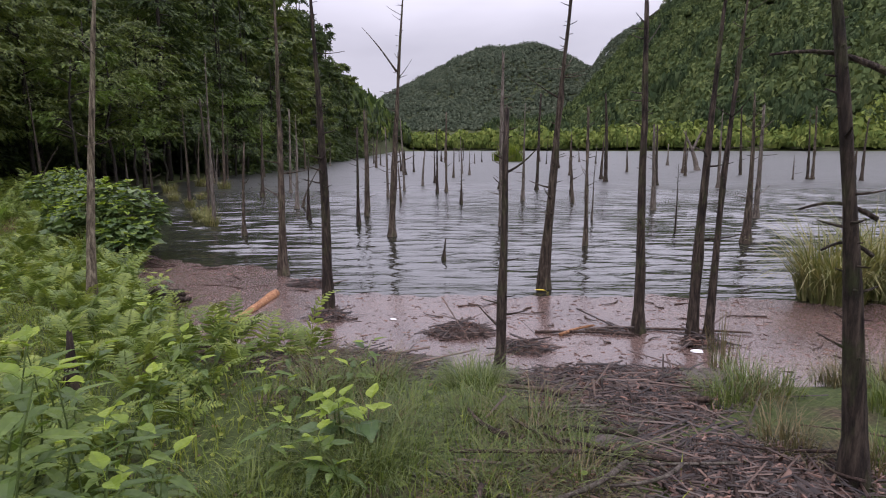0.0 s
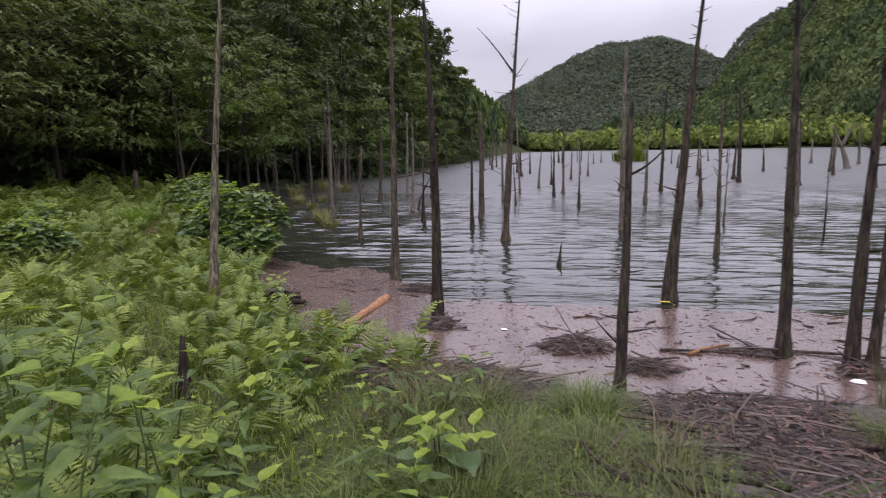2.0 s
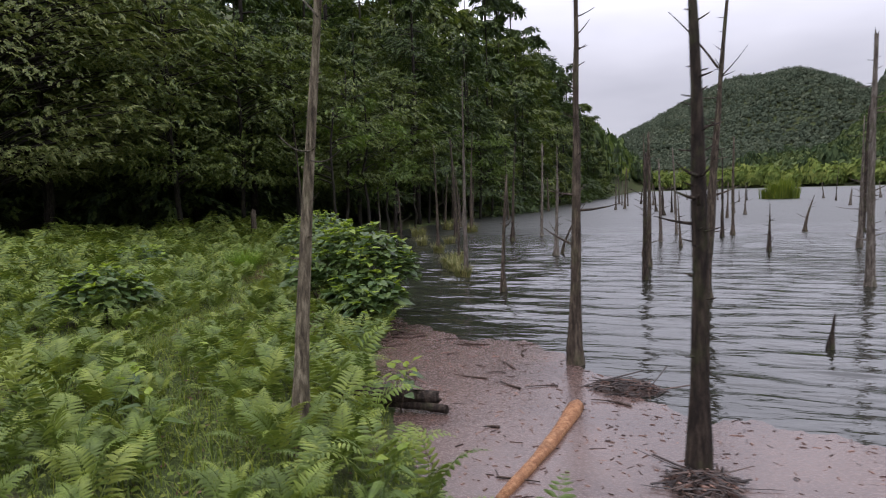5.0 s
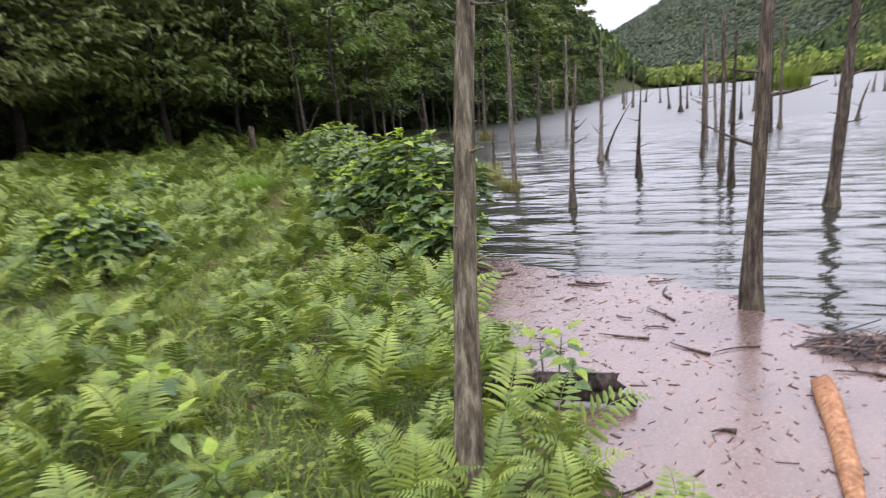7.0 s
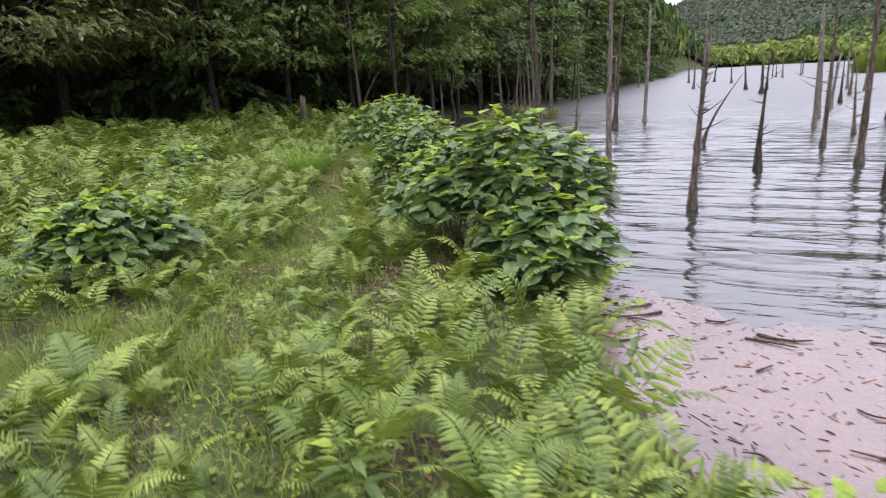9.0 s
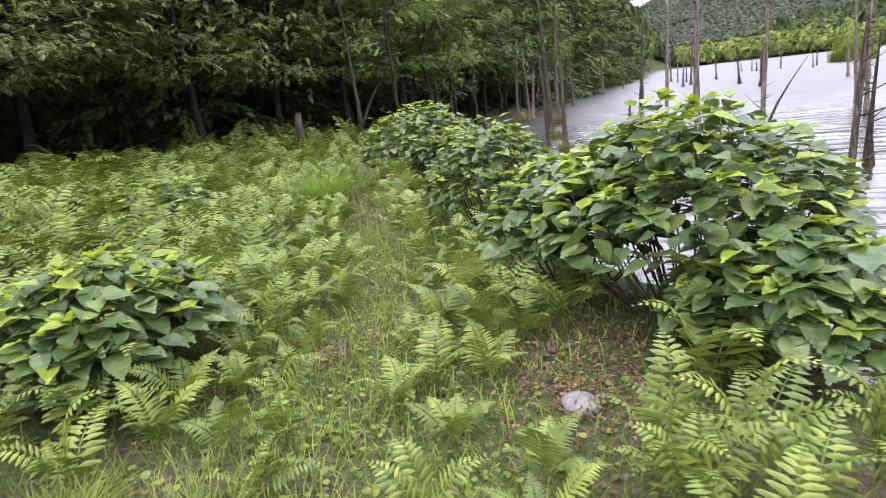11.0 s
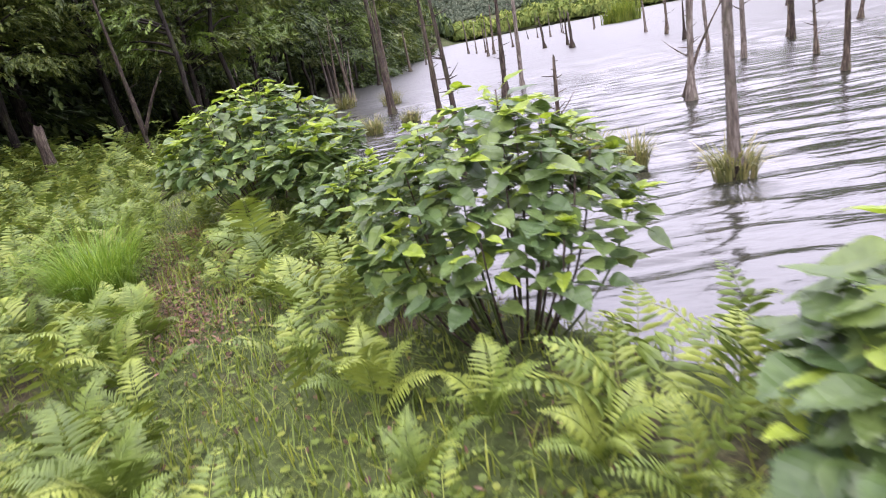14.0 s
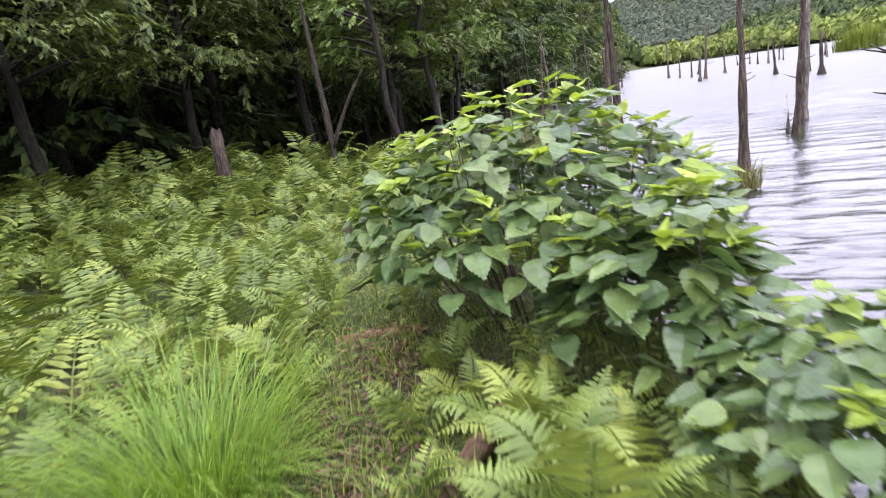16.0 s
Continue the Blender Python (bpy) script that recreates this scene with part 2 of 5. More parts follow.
def plain(name, dark, light, rough=0.6, scale=12.0):
    m, nodes, links, b = material(name, rough, 0.3)
    n = noise_tex(nodes, links, scale, 5.0, 0.65)
    r = ramp(nodes, [(0.3, dark), (0.7, light)])
    links.new(n.outputs[0], r.inputs[0])
    links.new(r.outputs[0], b.inputs["Base Color"])
    bumped(nodes, links, b, n.outputs[0], 0.5, 0.01)
    return m


M_GROUND, M_WATER, M_MAT, M_MUD = ground_material(), water_material(), mat_material(), mud_material()
M_STONE = plain("pale_stone", (0.08, 0.076, 0.072), (0.20, 0.19, 0.18), 0.85)
M_SCRAP = plain("white_plastic", (0.65, 0.65, 0.66), (0.8, 0.8, 0.8), 0.4)
M_YELLOW = plain("yellow_leaf", (0.5, 0.36, 0.03), (0.65, 0.5, 0.05), 0.5)
M_DEADLEAF = foliage("dead_leaf", (0.065, 0.034, 0.022), (0.124, 0.068, 0.043), (0.208, 0.130, 0.087), 0.7, 0.15)
M_DRIFT = foliage("drift_sticks", (0.014, 0.009, 0.007), (0.040, 0.026, 0.020), (0.13, 0.092, 0.07), 0.38, 0.0)
M_CHIP = foliage("floating_chips", (0.025, 0.014, 0.010), (0.085, 0.048, 0.034), (0.24, 0.15, 0.11), 0.6, 0.0)


# ---- mesh helpers ----
def mesh_of(name, verts, faces, mat, smooth=False):
    """A mesh from arrays; faces all of one size."""
    verts = np.asarray(verts, dtype=np.float32).reshape(-1, 3)
    faces = np.asarray(faces, dtype=np.int32)
    n, k = faces.shape
    me = bpy.data.meshes.new(name)
    me.vertices.add(len(verts))
    me.vertices.foreach_set("co", verts.ravel())
    me.loops.add(n * k)
    me.loops.foreach_set("vertex_index", faces.ravel())
    me.polygons.add(n)
    me.polygons.foreach_set("loop_start", np.arange(0, n * k, k, dtype=np.int32))
    me.polygons.foreach_set("use_smooth", np.full(n, smooth, dtype=bool))
    me.update(calc_edges=True)
    me.validate()
    me.materials.append(mat)
    return me


def part_of(name, me, parent, m=None, label=""):
    ob = new(name, me)
    ob.parent = parent
    if m is not None:
        ob.matrix_basis = m
    return tagged(ob, label)


def spin(yaw, tilt=None, roll=None):
    """Rotation arrays (n, 3, 3): about x by tilt, about y by roll, then about z by yaw."""
    yaw = np.asarray(yaw, dtype=float)
    c, s = np.cos(yaw), np.sin(yaw)
    o, i = np.zeros_like(c), np.ones_like(c)
    z = np.stack([np.stack([c, -s, o], -1), np.stack([s, c, o], -1), np.stack([o, o, i], -1)], -2)
    if tilt is not None:
        c, s = np.cos(tilt), np.sin(tilt)
        z = z @ np.stack([np.stack([i, o, o], -1), np.stack([o, c, -s], -1), np.stack([o, s, c], -1)], -2)
    if roll is not None:
        c, s = np.cos(roll), np.sin(roll)
        z = z @ np.stack([np.stack([c, o, s], -1), np.stack([o, i, o], -1), np.stack([-s, o, c], -1)], -2)
    return z


def scattered(tv, tf, rot, size, at):
    """Many copies of a small template joined into arrays."""
    tv, tf = np.asarray(tv, float), np.asarray(tf)
    size = np.asarray(size, float)
    if size.ndim == 1:
        size = size[:, None].repeat(3, 1)
    v = np.einsum("nij,nkj->nki", rot, tv[None] * size[:, None, :]) + np.asarray(at)[:, None, :]
    f = tf[None] + (np.arange(len(at)) * len(tv))[:, None, None]
    return v.reshape(-1, 3), f.reshape(-1, tf.shape[1])


def tube(points, radii, sides=7, rough=0.0, rng=None, jag=0.0):
    """A tapered limb along points: arrays of vertices and quads, closed at both ends."""
    p = np.asarray(points, float)
    r = np.asarray(radii, float)
    d = np.gradient(p, axis=0)
    d /= np.linalg.norm(d, axis=1)[:, None] + 1e-9
    ref = np.where(np.abs(d[:, 2:3]) > 0.8, np.array([[1.0, 0, 0]]), np.array([[0, 0, 1.0]]))
    a = np.cross(d, ref)
    a /= np.linalg.norm(a, axis=1)[:, None] + 1e-9
    b = np.cross(d, a)
    ang = np.arange(sides) * 2 * np.pi / sides
    ring = a[:, None] * np.cos(ang)[None, :, None] + b[:, None] * np.sin(ang)[None, :, None]
    rad = r[:, None].repeat(sides, 1)
    if rough and rng is not None:
        rad = rad * (1 + rough * rng.uniform(-1, 1, rad.shape))
    v = p[:, None] + ring * rad[..., None]
    if jag and rng is not None:
        v[-1] += d[-1] * rng.uniform(-jag, jag, sides)[:, None]
    n = len(p)
    v = np.concatenate([v.reshape(-1, 3), p[:1], p[-1:] - d[-1:] * jag * 0.6])
    f = []
    for i in range(n - 1):
        for k in range(sides):
            f.append((i * sides + k, i * sides + (k + 1) % sides, (i + 1) * sides + (k + 1) % sides, (i + 1) * sides + k))
    for k in range(sides):
        f.append((n * sides, (k + 1) % sides, k, k))
        f.append((n * sides + 1, (n - 1) * sides + k, (n - 1) * sides + (k + 1) % sides, (n - 1) * sides + (k + 1) % sides))
    tri = []
    for q in f:
        tri.append((q[0], q[1], q[2]))
        if q[2] != q[3]:
            tri.append((q[0], q[2], q[3]))
    return v, np.array(tri)


def joined(pieces):
    vs, fs, base = [], [], 0
    for v, f in pieces:
        vs.append(np.asarray(v))
        fs.append(np.asarray(f) + base)
        base += len(v)
    return np.concatenate(vs), np.concatenate(fs)


# ---- the lie of the land ----
LAKE = [(170, -30), (60, -6), (25, 1.5), (14, 3.2), (8, 4.3), (5.5, 4.7), (3.5, 4.85), (2.2, 4.75), (1.3, 4.3), (0.7, 4.6),
        (0.2, 4.95), (-0.45, 5.1), (-1.2, 5.45), (-2.1, 5.85), (-3.1, 6.75), (-3.45, 7.2), (-3.75, 7.8), (-4.3, 8.6), (-4.7, 9.3),
        (-5.0, 10.2), (-5.4, 11.2), (-6.1, 11.8), (-7.2, 13.0), (-8.2, 14.3), (-8.9, 15.4), (-9.4, 17.2), (-10.6, 19.5),
        (-11.8, 22), (-13.6, 25), (-14.6, 29), (-15.5, 36), (-15, 60), (-16, 110), (-19, 200), (-24, 300), (10, 330), (35, 300),
        (70, 255), (130, 200), (190, 120)]


def shore(x, y):
    """Distance to the shore line in metres: plus on land, minus on the water."""
    x, y = np.asarray(x, float), np.asarray(y, float)
    best = np.full(x.shape, 1e9)
    inside = np.zeros(x.shape, bool)
    for (ax, ay), (bx, by) in zip(LAKE, LAKE[1:] + LAKE[:1]):
        dx, dy = bx - ax, by - ay
        u = np.clip(((x - ax) * dx + (y - ay) * dy) / (dx * dx + dy * dy), 0, 1)
        best = np.minimum(best, np.hypot(x - ax - u * dx, y - ay - u * dy))
        cross = (ay > y) != (by > y)
        inside ^= cross & (x < ax + (y - ay) * dx / (dy if dy else 1e-9))
    return np.where(inside, -best, best)


def smooth_step(a, b, v):
    u = np.clip((v - a) / (b - a), 0, 1)
    return u * u * (3 - 2 * u)


def bumps(x, y, s):
    return np.sin(x * s + 1.3) * np.cos(y * s * 0.9 + 0.4) + 0.5 * np.sin(x * s * 2.3 - y * s * 1.7) + 0.3 * np.cos(x * s * 4.1 + y * s * 3.7)


def height(x, y):
    x, y = np.asarray(x, float), np.asarray(y, float)
    d = shore(x, y)
    level = 0.36 - 0.22 * smooth_step(3.5, 10.0, y)
    land = level * (1 - np.exp(-np.maximum(d, 0) / 0.55)) + 0.03 * bumps(x, y, 1.9) * smooth_step(0.1, 0.8, d)
    u = np.maximum(0, -x - 24 + 7 * smooth_step(45, 85, y) - 0.45 * np.maximum(0, 22 - y)) * smooth_step(0, 3, d)
    left = 80 * (1 - np.exp(-0.8 * u / 80)) * smooth_step(-40, 5, y)
    side = smooth_step(-40, 170, x - 0.15 * y) * (y > 40)
    right = 200 * (1 - np.exp(-0.62 * np.maximum(0, d - 14) / 200)) * side * (1 + 0.10 * bumps(x, y, 0.017))
    head = 0.09 * np.minimum(np.maximum(d - 4, 0), 120) * (y > 200)
    far = (86 * np.exp(-((x - 112) / 125) ** 2 - ((y - 900) / 170) ** 2) + 84 * np.exp(-((x + 20) / 150) ** 2 - ((y - 1000) / 200) ** 2)
           + 80 * np.exp(-((x - 330) / 190) ** 2 - ((y - 950) / 200) ** 2)) * (1 + 0.05 * bumps(x, y, 0.02))
    return np.where(d > 0, land + np.maximum(np.maximum(left, right), np.maximum(head, far)), -0.9 * (1 - np.exp(np.minimum(d, 0) / 1.5)))


def ground_z(x, y):
    return float(height(np.array([x]), np.array([y]))[0])


def build_ground():
    n = 210
    s = np.linspace(-1, 1, n)
    k = np.sinh(s * 7.2) / np.sinh(7.2) * 1800
    gx, gy = np.meshgrid(-4 + k, 8 + k)
    v = np.stack([gx, gy, height(gx, gy)], -1).reshape(-1, 3)
    i = np.arange(n * n).reshape(n, n)
    f = np.stack([i[:-1, :-1], i[:-1, 1:], i[1:, 1:], i[1:, :-1]], -1).reshape(-1, 4)
    g = new("ground", mesh_of("ground", v, f, M_GROUND, True))
    tagged(g, "mossy soil bank with brown leaf litter rising into wooded hills", "ground", kind="structure")


build_ground()

SHORE_X = [-5.6, -5.4, -5.0, -4.7, -4.3, -3.75, -3.45, -3.1, -2.1, -1.2, -0.45, 0.2, 0.7, 1.3, 2.2, 3.5, 5.5, 8, 14]
SHORE_Y = [11.3, 11.0, 10.0, 9.1, 8.4, 7.6, 7.0, 6.5, 5.6, 5.2, 4.9, 4.7, 4.4, 4.1, 4.5, 4.6, 4.4, 4.0, 2.9]
MAT_X = [-5.6, -5.2, -4.6, -3.9, -3.3, -2.7, -2.4, -1.9, -1.4, -0.65, 0.7, 2.5, 4.4, 5.4, 9, 14]
MAT_Y = [11.5, 11.1, 10.6, 10.25, 10.25, 9.9, 9.3, 8.7, 8.2, 8.1, 8.0, 8.0, 7.7, 7.4, 6.8, 6.0]


def mat_edge(x):
    return np.interp(x, MAT_X, MAT_Y) + 0.07 * np.sin(x * 5.1) + 0.05 * np.sin(x * 11.7 + 1) + 0.03 * np.sin(x * 27 + 2) + 0.02 * np.sin(x * 61)


def build_water():
    """One sheet under the whole pond, with real ripples on the stretch nearest the bank."""
    rng = np.random.default_rng(5)
    xs = np.concatenate([[-60, -30, -20], np.arange(-14, 16, 0.2), np.arange(16, 30, 0.5), [34, 45, 80, 230]])
    ys = np.concatenate([[-40, 0, 3], np.arange(4.5, 18, 0.065), np.arange(18, 34, 0.13), np.arange(34, 60, 0.5), [64, 80, 140, 360]])
    gx, gy = np.meshgrid(xs, ys)
    z = np.zeros_like(gx)
    for k in range(18):
        wave = rng.uniform(0.24, 0.75)
        a = rng.normal(0, 0.30)
        z += 0.0042 * wave / 0.5 * np.sin((gx * math.sin(a) + gy * math.cos(a)) * 6.283 / wave + rng.uniform(0, 6.28) + 1.3 * np.sin(gx * rng.uniform(0.5, 1.9) + k))
    z *= 0.75 + 0.35 * np.sin(gx * 0.31 + 1) * np.sin(gy * 0.23 + 0.5)
    open_water = smooth_step(0.0, 1.6, gy - mat_edge(np.clip(gx, -5.6, 14))) * smooth_step(0.0, 1.2, -shore(gx, gy)) * (1 - smooth_step(30, 58, gy)) * smooth_step(-14, -12, gx) * (1 - smooth_step(14, 28, gx))
    z *= np.where(gx < -5.6, smooth_step(0.0, 1.2, -shore(gx, gy)) * (1 - smooth_step(30, 58, gy)) * smooth_step(-14, -12, gx), open_water)
    v = np.stack([gx, gy, z], -1).reshape(-1, 3)
    i = np.arange(gx.size).reshape(gx.shape)
    f = np.stack([i[:-1, :-1], i[:-1, 1:], i[1:, 1:], i[1:, :-1]], -1).reshape(-1, 4)
    tagged(new("water", mesh_of("water", v, f, M_WATER, True)), "dark rippled pond water mirroring the grey sky", "water", kind="structure")


build_water()


def build_mat():
    xs = np.linspace(-5.6, 14, 500)
    top, low = mat_edge(xs), np.interp(xs, SHORE_X, SHORE_Y) - 0.3
    rows = 14
    v = np.stack([np.stack([xs, low + (top - low) * r / rows, np.full_like(xs, 0.006)], -1) for r in range(rows + 1)])
    v[..., 2] += 0.0015 * np.sin(v[..., 0] * 9) * np.cos(v[..., 1] * 7)
    i = np.arange((rows + 1) * len(xs)).reshape(rows + 1, len(xs))
    f = np.stack([i[:-1, :-1], i[:-1, 1:], i[1:, 1:], i[1:, :-1]], -1).reshape(-1, 4)
    ob = new("floating_debris", mesh_of("floating_debris", v.reshape(-1, 3), f, M_MAT, True))
    tagged(ob, "pinkish brown film of plant debris floating on the pond", "debris", kind="stuff")


build_mat()


# ---- dead trees in the pond ----
def dead_tree(x, y, lean_x, tall, wide, stubs=8, mat=None, seed=0, lean_y=0.0, snapped=False, label="", reach=1.0, end=None):
    rng = np.random.default_rng(seed + 11)
    z0 = ground_z(x, y) if shore(np.array([x]), np.array([y]))[0] > 0 else 0.0
    root = new("dead_tree")
    root.location = (x, y, z0)
    n = max(6, int(tall / 0.28))
    s = np.linspace(0, 1, n)
    low = 0.5
    zz = -low + s * (tall + low)
    q = np.clip(zz / tall, 0, 1)
    bend = rng.uniform(-1, 1, 2) * 0.008 * tall
    px = lean_x * (q * 0.55 + q * q * 0.45) + bend[0] * np.sin(q * 3.1) + 0.004 * np.cumsum(rng.normal(0, 1, n)) * (q > 0)
    py = lean_y * q + bend[1] * np.sin(q * 3.1)
    end = end or (0.42 if snapped else 0.14)
    r = wide / 2 * (1 - (1 - end) * q ** 0.85) * (1 + 0.65 * np.exp(-np.maximum(zz, 0) / 0.11))
    r *= 1 + 0.09 * rng.normal(0, 1, n)
    pts = np.stack([px, py, zz], -1)
    v, f = tube(pts, r, 9, 0.10, rng, wide * 0.6 if snapped else 0.01)
    part_of("trunk", mesh_of("trunk", v, f, mat or M_BARK, True), root)
    for k in range(stubs):
        t = rng.uniform(0.18, 0.97)
        at = np.array([np.interp(t, q, px), np.interp(t, q, py), t * tall])
        rad = float(np.interp(t, q, r))
        long = rng.choice([0.05, 0.09, 0.14, 0.24, 0.42], p=[0.3, 0.27, 0.2, 0.15, 0.08]) * rng.uniform(0.7, 1.3) * (0.7 + wide * 2) * reach
        a = rng.uniform(0, 6.283)
        side = np.array([math.cos(a), math.sin(a), 0])
        rise = rng.uniform(-0.1, 0.55)
        m = 4
        u = np.linspace(0, 1, m)[:, None]
        p = at + side * (rad * 0.3 + (rad * 0.7 + long) * u) + np.array([0, 0, 1.0]) * (long * rise * u + 0.15 * long * u * u)
        rr = np.linspace(min(rad * 0.32, 0.005 + long * 0.035), 0.003, m)
        v, f = tube(p, rr, 5)
        part_of("branch", mesh_of("branch", v, f, mat or M_BARK, True), root)
    return tagged(root, label or "weathered grey dead tree trunk standing in the pond", "dead tree", "drowned trees")


def limb(root, at, to, r0, r1, mat, sag=0.05):
    u = np.linspace(0, 1, 7)[:, None]
    p = np.array(at) * (1 - u) + np.array(to) * u + np.array([0, 0, 1.0]) * sag * np.sin(u * 3.14)
    v, f = tube(p, np.linspace(r0, r1, 7), 6, 0.12, np.random.default_rng(3))
    part_of("branch", mesh_of("branch", v, f, mat, True), root)


# the nearest trunks, one by one: x, y, lean, height, width, stubs, seed
tree_bank = dead_tree(-3.82, 6.46, 0.30, 4.6, 0.115, 40, M_BARK_LICHEN, 1, 0.41, reach=0.15, label="slender grey dead tree rising from ferns at the pond edge")
limb(tree_bank, (0.10, 0.16, 1.84), (0.36, 0.12, 1.90), 0.006, 0.002, M_BARK_PALE, -0.04)
limb(tree_bank, (0.10, 0.16, 1.9), (-0.14, 0.16, 2.02), 0.006, 0.002, M_BARK_PALE, -0.04)
limb(tree_bank, (0.16, 0.24, 2.75), (-0.12, 0.2, 2.95), 0.006, 0.002, M_BARK_PALE)
dead_tree(-1.40, 7.13, -0.12, 4.1, 0.135, 44, M_BARK_DARK, 2, reach=0.75)
dead_tree(-2.52, 9.50, 0.03, 4.6, 0.14, 34, M_BARK, 3, reach=0.9)
tree_d = dead_tree(-1.17, 13.65, 0.32, 5.3, 0.18, 34, M_BARK, 4, reach=1.4)
limb(tree_d, (0.16, 0, 3.55), (-0.55, -0.1, 4.45), 0.022, 0.005, M_BARK)
tree_e = dead_tree(0.45, 5.08, 0.04, 2.25, 0.095, 18, M_BARK_DARK, 5, snapped=True)
limb(tree_e, (0.03, 0, 1.75), (0.33, 0.05, 1.98), 0.013, 0.004, M_BARK_DARK, -0.03)
dead_tree(1.39, 8.48, 0.36, 4.6, 0.165, 46, M_BARK, 6, reach=0.9, label="leaning brown dead tree trunk with a swollen foot in the pond")
dead_tree(2.05, 6.36, -0.10, 3.35, 0.11, 22, M_BARK_DARK, 7, snapped=True)
dead_tree(2.50, 6.06, 0.18, 4.2, 0.12, 26, M_BARK_DARK, 8)
dead_tree(2.62, 5.97, 0.22, 3.9, 0.095, 24, M_BARK_DARK, 9)
tree_i = dead_tree(1.97, 2.78, -0.52, 3.3, 0.105, 44, M_BARK_DARK, 10, reach=0.4, label="dark ragged dead tree trunk beside the grassy bank")
limb(tree_i, (-0.03, 0, 1.95), (-0.52, 0.1, 2.05), 0.018, 0.006, M_BARK_DARK)
limb(tree_i, (-0.03, 0, 1.32), (-0.36, 0.05, 1.36), 0.014, 0.005, M_BARK_DARK)
limb(tree_i, (-0.03, 0, 1.15), (-0.24, 0.05, 1.17), 0.012, 0.005, M_BARK_DARK)
limb(tree_i, (0.0, 0, 1.7), (0.2, 0.05, 1.72), 0.016, 0.006, M_BARK_DARK)

SNAGS_BAY = [(-4.55, 13.9, 0.10, 2.1, 0.115), (-5.88, 15.7, 0.04, 4.25, 0.13), (-2.2, 15.8, 0.0, 2.45, 0.12), (-2.5, 20.3, 0.0, 3.2, 0.15),
             (-2.24, 24.6, -0.05, 2.7, 0.16), (-3.75, 17.0, 0.06, 1.75, 0.13), (-2.25, 17.8, 0.0, 3.0, 0.16), (-4.8, 20.1, 0.08, 3.0, 0.17),
             (-8.2, 17.4, -0.06, 1.95, 0.11), (-8.62, 20.9, -0.05, 3.3, 0.15), (-6.8, 27.4, 0.08, 3.6, 0.18), (-7.35, 25.0, 0.15, 3.4, 0.2),
             (-7.02, 18.3, 0.05, 1.1, 0.10), (-7.4, 25.5, 0.0, 0.4, 0.09), (-10.3, 27.1, -0.1, 4.0, 0.24), (-10.7, 30.2, 0.2, 4.6, 0.22)]
SNAGS_MID = [(1.45, 15.5, 0.0, 4.2, 0.19), (0.59, 21.6, 0.0, 1.25, 0.13), (0.1, 27.6, 0.0, 3.45, 0.17), (2.88, 22.7, 0.05, 3.5, 0.18),
             (4.25, 28.5, 0.1, 4.3, 0.2), (2.55, 28.9, 0.3, 1.3, 0.19), (8.1, 45, -0.1, 3.4, 0.21), (5.2, 25.5, 0.0, 2.4, 0.12),
             (2.82, 12.26, -0.04, 2.7, 0.13), (3.97, 16.6, 0.06, 2.05, 0.06), (9.1, 35, -0.15, 4.8, 0.3), (4.55, 21.9, -0.1, 1.95, 0.13),
             (6.5, 19.2, -0.08, 2.6, 0.18), (5.37, 14.28, 0.0, 1.55, 0.06), (15.9, 41, -0.1, 2.9, 0.22), (12.9, 29.2, 0.0, 3.6, 0.24)]
SNAGS_RIGHT = [(20, 42, -0.2, 4.5, 0.25), (6.15, 12.5, -0.05, 3.0, 0.22), (8.64, 17.07, 0.0, 3.0, 0.2), (21.1, 36.1, -0.15, 3.8, 0.26),
               (21.5, 36.3, -0.1, 4.1, 0.24), (20.3, 36.2, 0.0, 1.4, 0.15), (10.7, 31.3, -0.1, 3.0, 0.22), (8.7, 43, 0.05, 3.0, 0.22),
               (-1.1, 31.5, 0.15, 1.85, 0.15), (-0.5, 34, 0.0, 1.85, 0.15), (0.6, 40, 0.04, 1.9, 0.15), (1.8, 44, 0.03, 1.9, 0.16),
               (-2.4, 49.6, 0.0, 1.95, 0.18), (-1.6, 22.9, -0.1, 1.6, 0.12), (-1.8, 28, -0.15, 3.2, 0.15), (-0.3, 26.6, 0.0, 3.0, 0.16)]
for n_s, (sx, sy, ln, tl, wd) in enumerate(SNAGS_BAY + SNAGS_MID + SNAGS_RIGHT):
    dead_tree(sx, sy, ln, tl, wd * 0.8, 26 if sy < 26 else 10, (M_BARK, M_BARK_PALE, M_BARK_DARK)[n_s % 3 if sy > 12 else 0], 100 + n_s, snapped=n_s % 2 == 0)
dead_tree(-0.02, 10.76, 0.03, 0.36, 0.055, 2, M_BARK_DARK, 300, snapped=True, label="short dark broken stub poking out of the water")
fork = dead_tree(20.4, 50.2, -1.3, 3.2, 0.45, 2, M_BARK_PALE, 301, label="pale forked dead tree leaning over the water")
limb(fork, (-0.5, 0, 1.5), (0.3, 0, 3.3), 0.14, 0.05, M_BARK_PALE)
dead_tree(-4.75, 20.6, 0.75, 1.5, 0.08, 0, M_BARK, 302, label="thin dead pole leaning at a slant in the water")

